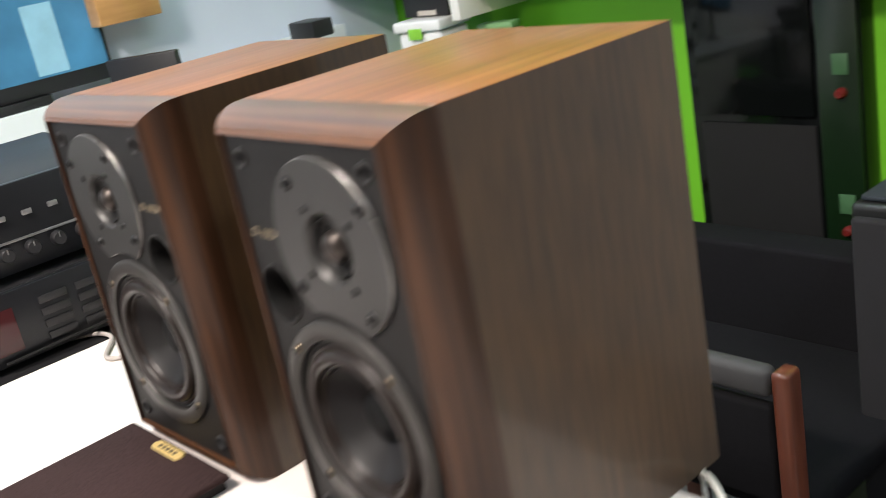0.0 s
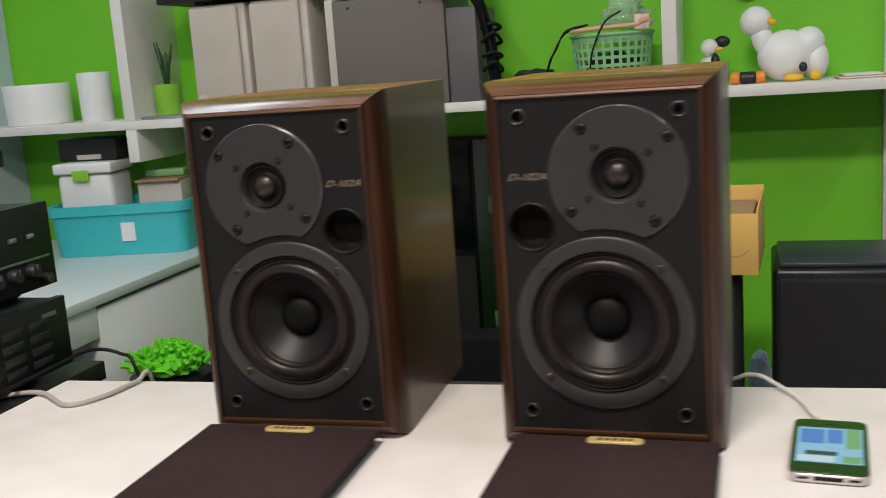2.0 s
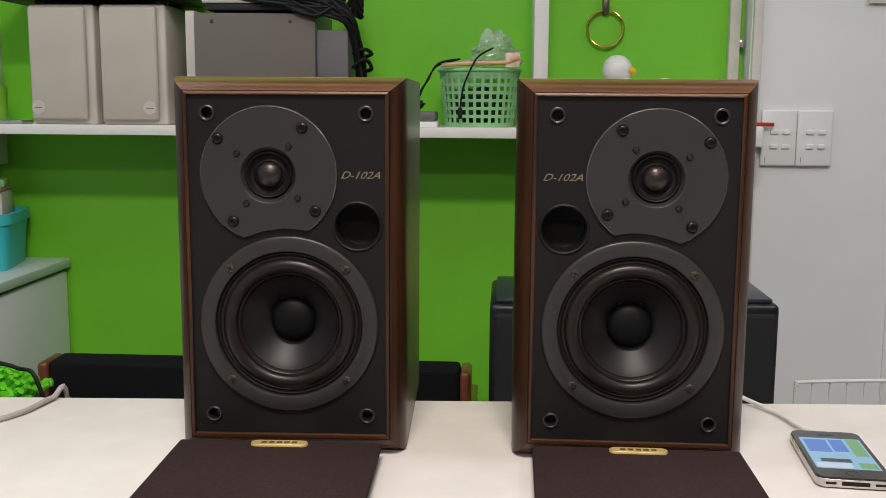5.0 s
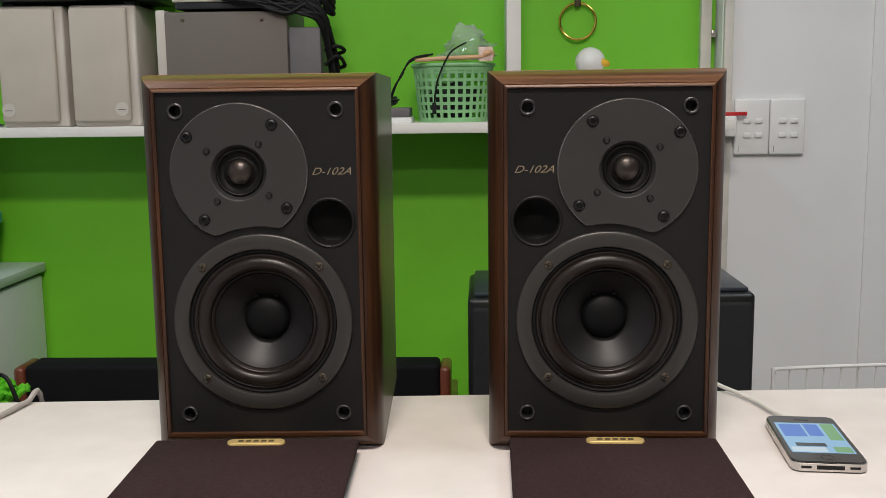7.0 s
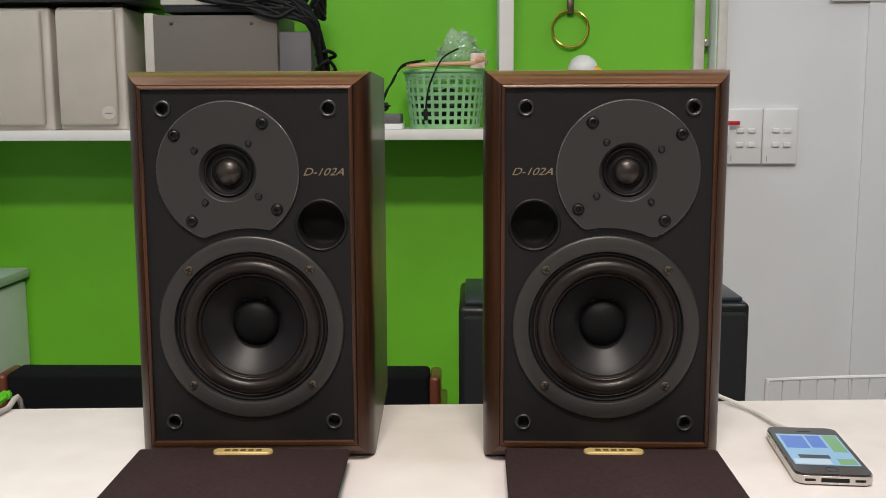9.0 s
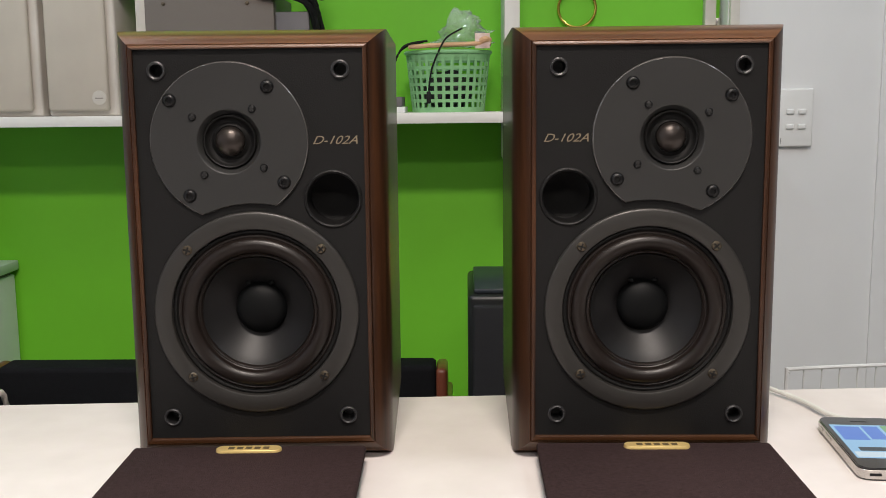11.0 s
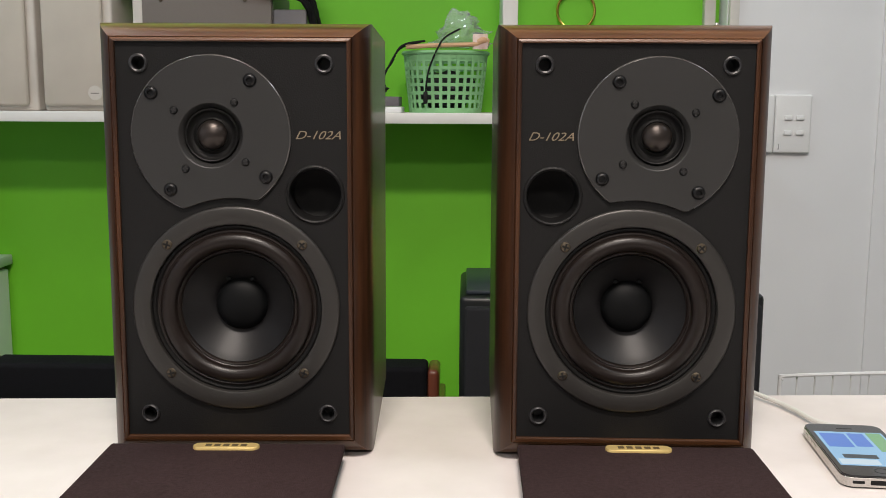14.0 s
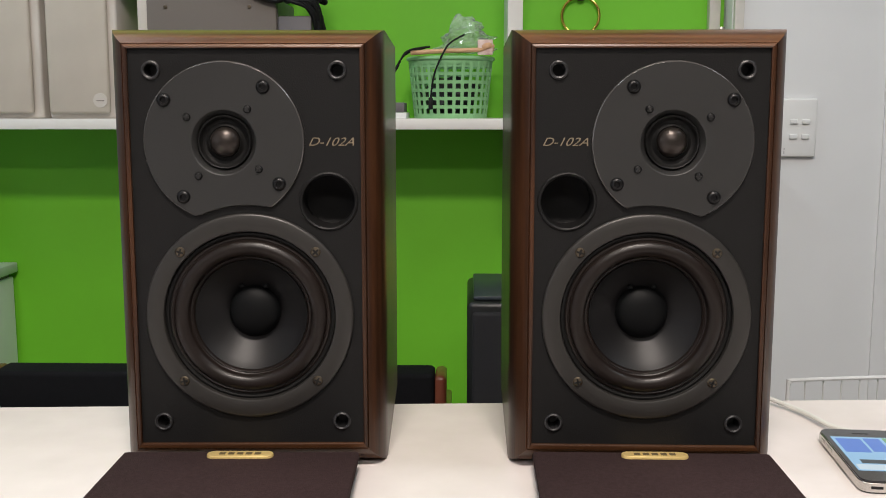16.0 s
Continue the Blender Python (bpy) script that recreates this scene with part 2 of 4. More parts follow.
def blob(bm, centre, radii, rough=0.0, sub=3, turn=None, freq=6.0):
    """An ellipsoid, uneven by rough."""
    r = bmesh.ops.create_icosphere(bm, subdivisions=sub, radius=1)
    for v in r["verts"]:
        k = 1 + rough * noise.noise(v.co * freq + Vector(centre) * 9)
        v.co = Vector([v.co[i] * radii[i] * k for i in range(3)])
        if turn:
            v.co = turn @ v.co
        v.co += Vector(centre)
    return r["verts"]


def mesh_of(name, bm, material, angle=35):
    bmesh.ops.recalc_face_normals(bm, faces=bm.faces)
    for f in bm.faces:
        f.smooth = True
    for e in bm.edges:
        if len(e.link_faces) == 2 and e.calc_face_angle(0) > radians(angle):
            e.smooth = False
    me = bpy.data.meshes.new(name)
    bm.to_mesh(me)
    bm.free()
    for m in material if isinstance(material, (list, tuple)) else [material]:
        me.materials.append(m)
    return me


def part(name, bm, material, parent=None, label="", angle=35):
    ob = new(name, mesh_of(name, bm, material, angle))
    ob.parent = parent
    return tagged(ob, label)


def thing(name, label, category, m=None, group="", kind=""):
    ob = new(name)
    if m is not None:
        ob.matrix_basis = m
    return tagged(ob, label, category, group, kind)


def bx(name, lo, hi, material, parent=None, label="", bevel=0.002, seg=2):
    bm = bmesh.new()
    box(bm, lo, hi, bevel, seg)
    return part(name, bm, material, parent, label)


def solid(name, lo, hi, material, label, category, bevel=0.0, kind="structure"):
    return tagged(bx(name, lo, hi, material, None, "", bevel), label, category, "", kind)


def wording(name, body, size, m, material, parent, shear=0.0, stretch=1.0):
    cu = bpy.data.curves.new(name, "FONT")
    cu.body, cu.size, cu.shear, cu.align_x, cu.align_y, cu.extrude = body, size, shear, "CENTER", "CENTER", 0.0002
    cu.offset = -0.00003
    tmp = bpy.data.objects.new(name, cu)
    scene.collection.objects.link(tmp)
    me = bpy.data.meshes.new_from_object(tmp.evaluated_get(bpy.context.evaluated_depsgraph_get()))
    bpy.data.objects.remove(tmp)
    me.materials.clear()
    me.materials.append(material)
    me.transform(m @ Matrix.Diagonal((stretch, 1, 1, 1)))
    ob = new(name, me)
    ob.parent = parent
    return ob


# ---- the room ----
TABLE = 0.732
solid("floor", (-1.8, -5.2, -0.06), (4.4, 1.75, 0), M_floor, "grey tiled shop floor", "floor")
solid("ceiling", (-1.8, -5.2, 2.6), (4.4, 1.75, 2.7), M_ceil, "plain white painted ceiling", "ceiling")
solid("wall_north", (-1.78, 1.52, 0), (0.56, 1.66, 2.6), M_green, "lime green painted wall behind the shelf", "wall")
solid("wall_pier", (0.56, 1.45, 0), (0.884, 1.66, 2.6), M_white, "white painted wall pier beside the green wall", "wall")
solid("wall_panel", (0.884, 1.445, 0), (4.3, 1.66, 2.6), M_white, "white painted wall panel with a straight edge", "wall")
solid("wall_west", (-1.78, -5.1, 0), (-1.66, 1.516, 2.6), M_bluewall, "pale bluish painted side wall", "wall")
# east and south walls are unseen, set far off and dark against bounce
solid("wall_east", (4.2, -5.1, 0), (4.3, 1.434, 2.6), M_unseen_wall, "unseen side wall, grey to cut bounced light", "wall")
solid("wall_south", (-1.78, -5.2, 0), (4.3, -5.104, 2.6), M_unseen_wall, "unseen far wall, grey to cut bounced light", "wall")
solid("wall_ledge", (-1.656, -1.2, 0.30), (-1.60, 1.29, 0.885), M_desk, "pale ledge along the bluish side wall", "trim", 0.004)

# ---- white table with the speakers on it ----
table = thing("table", "white laminate table carrying the pair of loudspeakers", "table", pose(0, 0, 0))
bm = bmesh.new()
xr, yf = 1.15, -0.62
tv = [(-0.508, yf), (xr, yf), (xr, 0.232), (-0.508, 0.139)]
top = [bm.verts.new((x, y, TABLE)) for x, y in tv]
low = [bm.verts.new((x, y, TABLE - 0.028)) for x, y in tv]
bm.faces.new(top)
bm.faces.new(low)
for i in range(4):
    bm.faces.new((top[i], top[(i + 1) % 4], low[(i + 1) % 4], low[i]))
bmesh.ops.bevel(bm, geom=list(bm.edges), offset=0.0015, segments=2, affect="EDGES")
part("tabletop", bm, M_table, table)
for lx, ly in ((-0.45, -0.57), (1.10, -0.57), (-0.45, 0.07), (1.10, 0.14)):
    bx("leg", (lx - 0.025, ly - 0.025, 0), (lx + 0.025, ly + 0.025, TABLE - 0.028), M_edge, table)


# ---- loudspeakers ----
SW, SH, SD = 0.096, 0.315, 0.227
BW, BZ0, BZ1 = 0.080, 0.0195, 0.3008
WZ, WR = 0.113, 0.0738
PROFILE = [(0.0, 0.030), (0.0003, 0.0215), (0.0012, 0.0165), (0.0028, 0.0115), (0.0050, 0.0070), (0.0076, 0.0030), (0.0104, -0.0002), (0.0122, -0.0018),
           (0.0127, -0.0012), (0.0132, -0.0026), (0.0150, -0.0032), (0.0160, -0.0026), (0.0160, 0.004)]


def rail(side):
    """One mitred length of the rounded front frame; side 0 bottom, 1 right, 2 top, 3 left."""
    bm = bmesh.new()
    loops = []
    for u, y in PROFILE + [(0.016, 0.030)]:
        x0, x1, z0, z1 = -SW + u, SW - u, u * (0.0195 / 0.016), SH - u * (0.0142 / 0.016)
        a, b = {0: ((x0, z0), (x1, z0)), 1: ((x1, z0), (x1, z1)), 2: ((x1, z1), (x0, z1)), 3: ((x0, z1), (x0, z0))}[side]
        loops.append((bm.verts.new((a[0], y, a[1])), bm.verts.new((b[0], y, b[1]))))
    for p, q in zip(loops, loops[1:] + loops[:1]):
        bm.faces.new((p[0], p[1], q[1], q[0]))
    return bm


def circle_pts(cx, cz, r, n):
    return [(cx + r * math.cos(2 * math.pi * i / n), cz + r * math.sin(2 * math.pi * i / n)) for i in range(n)]


def fill(bm, loops, y):
    """A flat sheet at y bounded by the first loop, with the others as holes."""
    edges, made = [], []
    for lp in loops:
        vs = [bm.verts.new((x, y, z)) for x, z in lp]
        made.append(vs)
        edges += [bm.edges.new((vs[i], vs[(i + 1) % len(vs)])) for i in range(len(vs))]
    bmesh.ops.triangle_fill(bm, use_beauty=True, use_dissolve=False, edges=edges)
    return made


def screw(parent, name, x, y, z, r, material, turn, slot=True):
    bm = bmesh.new()
    lathe(bm, [(r, 0.0012), (r, -0.0004), (r * 0.8, -0.0013), (r * 0.4, -0.0016), (0, -0.0017)], (x, y, z), "y", 20)
    ob = part(name, bm, material, parent)
    if slot:
        bm = bmesh.new()
        for k in (0, 90):
            box(bm, (-r * 0.62, -0.0002, -r * 0.14), (r * 0.62, 0.0002, r * 0.14), 0, 1, Matrix.Rotation(radians(turn + k), 3, "Y"))
        bmesh.ops.translate(bm, vec=(x, y - 0.0017, z), verts=bm.verts)
        part("slot", bm, M_dark, ob)
    return ob


def loudspeaker(s, m, label):
    """s = 1: port and wording on the right of the tweeter; -1: mirrored."""
    t = thing("loudspeaker", label, "loudspeaker", m, "pair of bookshelf loudspeakers")
    bm = bmesh.new()
    x0, x1 = -SW, SW
    y0, y1 = 0.030, SD
    def quad(*p):
        bm.faces.new([bm.verts.new(q) for q in p])
    quad((x0, y0, 0), (x0, y1, 0), (x0, y1, SH), (x0, y0, SH))
    quad((x1, y0, 0), (x1, y1, 0), (x1, y1, SH), (x1, y0, SH))
    quad((x0, y1, 0), (x1, y1, 0), (x1, y1, SH), (x0, y1, SH))
    quad((x0, y0, 0), (x1, y0, 0), (x1, y1, 0), (x0, y1, 0))
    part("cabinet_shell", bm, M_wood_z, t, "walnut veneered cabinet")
    # top panel in the lighter, lit tone of the cabinet walnut
    bx("cabinet_top", (x0 + 0.0005, y0, SH - 0.004), (x1 - 0.0005, y1, SH + 0.0004), M_wood_top_lit, t, "walnut veneered top panel, lit tone in its colour", 0.0006)
    # tone per rail follows the light: top brightest, uprights darkest
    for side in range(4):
        part("frame_rail", rail(side), (M_rail_x, M_rail_z, M_rail_top_lit, M_rail_z)[side], t, "rounded walnut front frame", 50)
    tx, tz, tr = -0.0150 * s, 0.2365, 0.0560
    px, pz = 0.0570 * s, 0.195
    # baffle with openings
    bm = bmesh.new()
    pegs = [(sx * 0.0642, z) for sx in (-1, 1) for z in (0.0355, 0.2860)]
    loops = [[(-BW, BZ0), (BW, BZ0), (BW, BZ1), (-BW, BZ1)], circle_pts(px, pz, 0.0185, 32), circle_pts(0, WZ, 0.068, 48), circle_pts(tx, tz, 0.022, 32)]
    loops += [circle_pts(a, b, 0.0045, 16) for a, b in pegs]
    fill(bm, loops, 0.0)
    part("baffle", bm, M_baffle, t, "matt black front baffle")
    # port
    bm = bmesh.new()
    lathe(bm, [(0.0212, 0.0004), (0.0206, -0.0010), (0.0196, -0.0016), (0.0186, -0.0010), (0.0178, 0.004), (0.0176, 0.012), (0.0176, 0.090), (0, 0.091)], (px, 0, pz), "y", 48)
    port = part("port", bm, M_baffle, t)
    bm = bmesh.new()
    lathe(bm, [(0.0175, 0.020), (0.010, 0.026), (0, 0.028)], (px, 0, pz), "y", 32)
    part("damping_foam", bm, M_dark, port, "black foam inside the port")
    for a, b in pegs:
        bm = bmesh.new()
        lathe(bm, [(0.0067, 0.0003), (0.0065, -0.0014), (0.0056, -0.0019), (0.0046, -0.0014), (0.0042, 0.002), (0.0040, 0.012), (0, 0.012)], (a, 0, b), "y", 28)
        part("peg_socket", bm, M_peg, t, "round rubber socket for the grille")
    # woofer
    bm = bmesh.new()
    lathe(bm, [(WR, 0.0004), (WR, -0.0020), (WR - 0.0006, -0.0029), (WR - 0.0018, -0.0034), (0.0622, -0.0034), (0.0612, -0.0030), (0.0607, -0.0022), (0.0605, 0.0000), (0.0604, 0.006)], (0, 0, WZ), "y", 128)
    w = part("woofer", bm, M_flange, t, "grey cast woofer frame")
    # thin dark ring drawn as the outline of the woofer frame
    bm = bmesh.new()
    lathe(bm, [(WR + 0.0006, 0.0002), (WR + 0.0005, -0.0004), (WR - 0.0004, -0.0004)], (0, 0, WZ), "y", 96)
    part("dark_outline", bm, M_gasket, w, "dark outline drawn round the woofer frame")
    bm = bmesh.new()
    lathe(bm, [(0.0606, 0.0008), (0.0600, 0.0000), (0.0590, -0.0003), (0.0582, 0.0000), (0.0578, 0.0006), (0.0572, 0.0010)], (0, 0, WZ), "y", 96)
    part("gasket", bm, M_gasket, w)
    bm = bmesh.new()
    roll = [(0.0574, 0.0012), (0.0566, 0.0002), (0.0556, 0.0000), (0.0549, 0.0004)]
    for i in range(13):
        a = math.pi * i / 12
        roll.append((0.0490 + 0.0056 * math.cos(a), 0.0004 - 0.0046 * math.sin(a)))
    roll += [(0.0430, 0.0016), (0.0424, 0.0020), (0.0416, 0.0018), (0.0408, 0.0026), (0.0402, 0.0042)]
    lathe(bm, roll, (0, 0, WZ), "y", 128)
    part("surround", bm, M_rubber, w, "black rubber roll surround")
    bm = bmesh.new()
    cone = [(0.0404, 0.0042), (0.0399, 0.0036), (0.0391, 0.0044)]
    for i in range(1, 15):
        k = i / 14
        cone.append((0.0391 - 0.0240 * k, 0.0044 + 0.0185 * (k ** 0.88)))
    lathe(bm, cone, (0, 0, WZ), "y", 128)
    part("cone", bm, M_cone, w, "polished black woofer cone")
    bm = bmesh.new()
    lathe(bm, [(0.0190, 0.0205), (0.0187, 0.0186), (0.0183, 0.0180)] + [(0.0180 * math.cos(radians(a)), 0.0178 - 0.0072 * math.sin(radians(a))) for a in range(10, 91, 10)], (0, 0, WZ), "y", 48)
    part("dust_cap", bm, M_cap, w)
    for sx in (-1, 1):
        bm = bmesh.new()
        blob(bm, (sx * 0.0085, 0.0172, WZ + 0.0188), (0.0022, 0.0016, 0.0018), 0.2, 2)
        part("lead_joint", bm, M_cap, w, "glue spot over the voice coil lead")
    for i, (a, b) in enumerate(((-1, 1), (1, 1), (-1, -1), (1, -1))):
        screw(w, "screw", 0.0476 * a, -0.0033, WZ + 0.0466 * b, 0.0036, M_brass, 17 + 31 * i, False)
        bm = bmesh.new()
        for k in (0, 90):
            box(bm, (-0.0026, -0.0002, -0.0006), (0.0026, 0.0002, 0.0006), 0, 1, Matrix.Rotation(radians(17 + 31 * i + k), 3, "Y"))
        bmesh.ops.translate(bm, vec=(0.0476 * a, -0.0051, WZ + 0.0466 * b), verts=bm.verts)
        part("slot", bm, M_dark, w)
    # tweeter plate, cut away round the woofer
    out, gap = [], 0.0793
    for i in range(144):
        a = 2 * math.pi * i / 144
        x, z = tx + tr * math.cos(a), tz + tr * math.sin(a)
        d = math.hypot(x, z - WZ)
        if d < gap:
            # meet the clearance arc along the ray from the plate's centre line
            x = x * 0.93 + 0.0 * s
            z = WZ + math.sqrt(max(gap * gap - x * x, 0))
        out.append((x, z))
    def shrink(lp, k):
        return [(tx + (x - tx) * k, tz + (z - tz) * k) for x, z in lp]
    bm = bmesh.new()
    hole = circle_pts(tx, tz, 0.0232, 48)
    fill(bm, [shrink(out, 0.981), hole], -0.0028)
    n = len(out)
    tw = part("tweeter", bm, M_plate, t, "satin grey tweeter faceplate")
    # plate chamfer in lighter metal for the rim highlight
    bm = bmesh.new()
    bev = [[bm.verts.new((x, y, z)) for x, z in shrink(out, k)] for k, y in ((0.981, -0.0028), (0.992, -0.0024), (1.0, -0.0014), (1.0, 0.0004))]
    for p, q in zip(bev, bev[1:]):
        for i in range(n):
            bm.faces.new((p[i], p[(i + 1) % n], q[(i + 1) % n], q[i]))
    part("plate_edge", bm, M_rim_highlight, tw, "chamfered edge of the faceplate, lightened as a highlight")
    # thin dark ring stands in for the shaded gap round the plate
    bm = bmesh.new()
    lip = [[bm.verts.new((x, y, z)) for x, z in shrink(out, k)] for k, y in ((0.990, -0.0003), (1.014, -0.0003), (1.014, 0.0002))]
    for p, q in zip(lip, lip[1:]):
        for i in range(n):
            bm.faces.new((p[i], p[(i + 1) % n], q[(i + 1) % n], q[i]))
    part("dark_outline", bm, M_gasket, tw, "dark outline for the shaded gap round the faceplate")
    bm = bmesh.new()
    lathe(bm, [(0.0232, -0.0028), (0.0224, -0.0025), (0.0196, 0.0016), (0.0190, 0.0028)], (tx, 0, tz), "y", 64)
    part("waveguide", bm, M_plate, tw)
    bm = bmesh.new()
    lathe(bm, [(0.0193, 0.0028), (0.0189, 0.0006), (0.0182, -0.0003), (0.0174, 0.0002), (0.0166, 0.0022), (0.0150, 0.0040), (0.0136, 0.0044), (0.0122, 0.0036), (0.0112, 0.0024), (0.0103, 0.0030)], (tx, 0, tz), "y", 64)
    part("suspension", bm, M_gasket, tw, "black tweeter surround")
    bm = bmesh.new()
    lathe(bm, [(0.0105 * math.cos(radians(a)), 0.0030 - 0.0070 * math.sin(radians(a))) for a in range(0, 91, 9)], (tx, 0, tz), "y", 48)
    part("dome", bm, M_dome, tw, "dark bronze tweeter dome")
    for a, b in ((-40.5, 29), (28, 38), (-29, -38), (38, -29)):
        bm = bmesh.new()
        lathe(bm, [(0.0050, -0.0027), (0.0049, -0.0029), (0.0045, -0.0029), (0.0044, -0.0036), (0.0036, -0.0045), (0.0024, -0.0049), (0.0020, -0.0048), (0.0018, -0.0034), (0, -0.0034)], (tx + a * s * 1e-3, 0, tz + b * 1e-3), "y", 24)
        part("bolt", bm, M_bolt, tw, "black socket bolt")
    for i, (a, b) in enumerate(((-25, 17.3), (17, 22.8), (-18, -23.3), (24, -18.6))):
        screw(tw, "screw", tx + a * s * 1e-3, -0.0027, tz + b * 1e-3, 0.0028, M_bolt, 40 * i + 10, False)
        bm = bmesh.new()
        for k in (0, 90):
            box(bm, (-0.0020, -0.0002, -0.0004), (0.0020, 0.0002, 0.0004), 0, 1, Matrix.Rotation(radians(40 * i + 10 + k), 3, "Y"))
        bmesh.ops.translate(bm, vec=(tx + a * s * 1e-3, -0.0045, tz + b * 1e-3), verts=bm.verts)
        part("slot", bm, M_plate, tw)
    wording("model_name", "D-102A", 0.0083, pose(0.0592 * s, -0.0003, 0.2365, 90, 0, 0), M_gold, t, 0.42, 1.20)
    return t


loudspeaker(1, pose(-0.1415, 0, TABLE, 0, 0, 2.0), "walnut bookshelf loudspeaker without grille, beside the grey cable")
loudspeaker(-1, pose(0.1398, 0.0025, TABLE, 0, 0, -0.3), "walnut bookshelf loudspeaker without grille, beside the phone")


# ---- grilles lying on the table ----
def speaker_grille(m):
    t = thing("speaker_grille", "dark brown cloth speaker grille lying flat on the table", "speaker grille", m, "removed speaker grilles")
    bm = bmesh.new()
    box(bm, (-0.086, -0.283, 0.0090), (0.084, 0, 0.0150), 0.0025, 3)
    part("cloth", bm, M_cloth, t)
    bm = bmesh.new()
    for lo, hi in (((-0.079, -0.279, 0.0003), (-0.063, -0.004, 0.0093)), ((0.063, -0.279, 0.0003), (0.079, -0.004, 0.0093)),
                   ((-0.0625, -0.0200, 0.0003), (0.0625, -0.004, 0.0093)), ((-0.0625, -0.279, 0.0003), (0.0625, -0.263, 0.0093))):
        box(bm, lo, hi, 0.0006, 1)
    part("frame", bm, M_baffle, t, "black frame under the cloth")
    bm = bmesh.new()
    n = 40
    pts = []
    for i in range(n):
        a = 2 * math.pi * i / n
        c, s = math.cos(a), math.sin(a)
        pts.append((0.0185 * (1 if c > 0 else -1) + 0.0052 * c, 0.0056 * s))
    lay = []
    for k, z in ((1.0, 0.0148), (1.0, 0.0162), (0.93, 0.0170)):
        lay.append([bm.verts.new((x * (0.98 if k < 1 else 1), -0.0105 + y * k, z)) for x, y in pts])
    for a, b in zip(lay, lay[1:]):
        for i in range(n):
            bm.faces.new((a[i], a[(i + 1) % n], b[(i + 1) % n], b[i]))
    bm.faces.new(lay[-1])
    badge = part("badge", bm, M_badge, t, "small gold maker's badge")
    bm = bmesh.new()
    for i in range(5):
        x = -0.0125 + i * 0.00625
        box(bm, (x - 0.0022, -0.0128, 0.01695), (x + 0.0022, -0.0082, 0.01715), 0)
    part("marking", bm, M_badgeink, badge)
    return t


speaker_grille(pose(-0.1480, -0.0065, TABLE, 0, 0, 1.5))
speaker_grille(pose(0.1465, -0.0005, TABLE, 0, 0, -0.3))


# ---- phone and its cable ----
phone = thing("smartphone", "small black smartphone with steel band and lit screen on the table", "phone", pose(0.3150, 0.016, TABLE, 0, 0, -4.7))
bm = bmesh.new()


def slab(bm, w, h, r, z0, z1, inset=0.0008, k=6):
    """A flat slab with round corners."""
    def ring(off, z):
        pts = []
        for cx, cy, a0 in ((w / 2 - r, h / 2 - r, 0), (-w / 2 + r, h / 2 - r, 90), (-w / 2 + r, -h / 2 + r, 180), (w / 2 - r, -h / 2 + r, 270)):
            for i in range(k + 1):
                a = radians(a0 + 90 * i / k)
                pts.append(bm.verts.new((cx + (r - off) * math.cos(a), cy + (r - off) * math.sin(a), z)))
        return pts
    rings = [ring(inset, z0), ring(0, z0 + inset), ring(0, z1 - inset), ring(inset, z1)]
    for a, b in zip(rings, rings[1:]):
        for i in range(len(a)):
            bm.faces.new((a[i], a[(i + 1) % len(a)], b[(i + 1) % len(b)], b[i]))
    bm.faces.new(rings[0])
    bm.faces.new(rings[-1])


slab(bm, 0.0586, 0.1152, 0.0085, 0.0012, 0.0078, 0.0003)
part("steel_band", bm, M_steel, phone, "brushed steel side band")
bm = bmesh.new()
slab(bm, 0.0570, 0.1136, 0.0080, 0.0, 0.0012, 0.0004)
part("back_glass", bm, M_phone, phone)
bm = bmesh.new()
slab(bm, 0.0574, 0.1140, 0.0082, 0.0078, 0.0092, 0.0004)
glassf = part("front_glass", bm, M_phone, phone, "black glass front")
bx("screen", (-0.0250, -0.0370, 0.00925), (0.0250, 0.0375, 0.00935), G_sky, glassf, "lit screen with a blue picture", 0)
for nm, lo, hi, mt in (("screen_window", (-0.0225, 0.002, 0.0094), (-0.004, 0.033, 0.00945), G_blue), ("screen_window", (-0.002, 0.004, 0.0094), (0.010, 0.034, 0.00945), G_blue),
                       ("screen_window", (0.0125, -0.006, 0.0094), (0.0235, 0.036, 0.00945), G_green), ("screen_window", (-0.0235, -0.035, 0.0094), (0.004, -0.024, 0.00945), G_white),
                       ("screen_window", (-0.018, -0.022, 0.0094), (0.006, -0.014, 0.00945), G_dark), ("screen_window", (0.010, -0.035, 0.0094), (0.0235, -0.022, 0.00945), G_green)):
    bx(nm, lo, hi, mt, glassf, "", 0)
bm = bmesh.new()
lathe(bm, [(0.0052, 0.0092), (0.0050, 0.00935), (0.0042, 0.0092), (0, 0.00915)], (0, -0.0465, 0), "z", 24)
part("home_button", bm, M_gloss, glassf)
bx("earpiece", (-0.006, 0.0458, 0.0092), (0.006, 0.0472, 0.00935), M_bolt, glassf, "", 0)
bx("dock_socket", (-0.0105, -0.0578, 0.0030), (0.0105, -0.0572, 0.0062), M_dark, phone, "", 0)
for sx in (-1, 1):
    bx("bottom_speaker", (sx * 0.0185 - 0.004, -0.0579, 0.0036), (sx * 0.0185 + 0.004, -0.0573, 0.0056), M_bolt, phone, "", 0.0004)
for yy in (0.040, 0.028, 0.018):
    bx("side_button", (-0.0297, yy - 0.003, 0.0033), (-0.0288, yy + 0.003, 0.0060), M_steel, phone, "", 0.0004)
bm = bmesh.new()
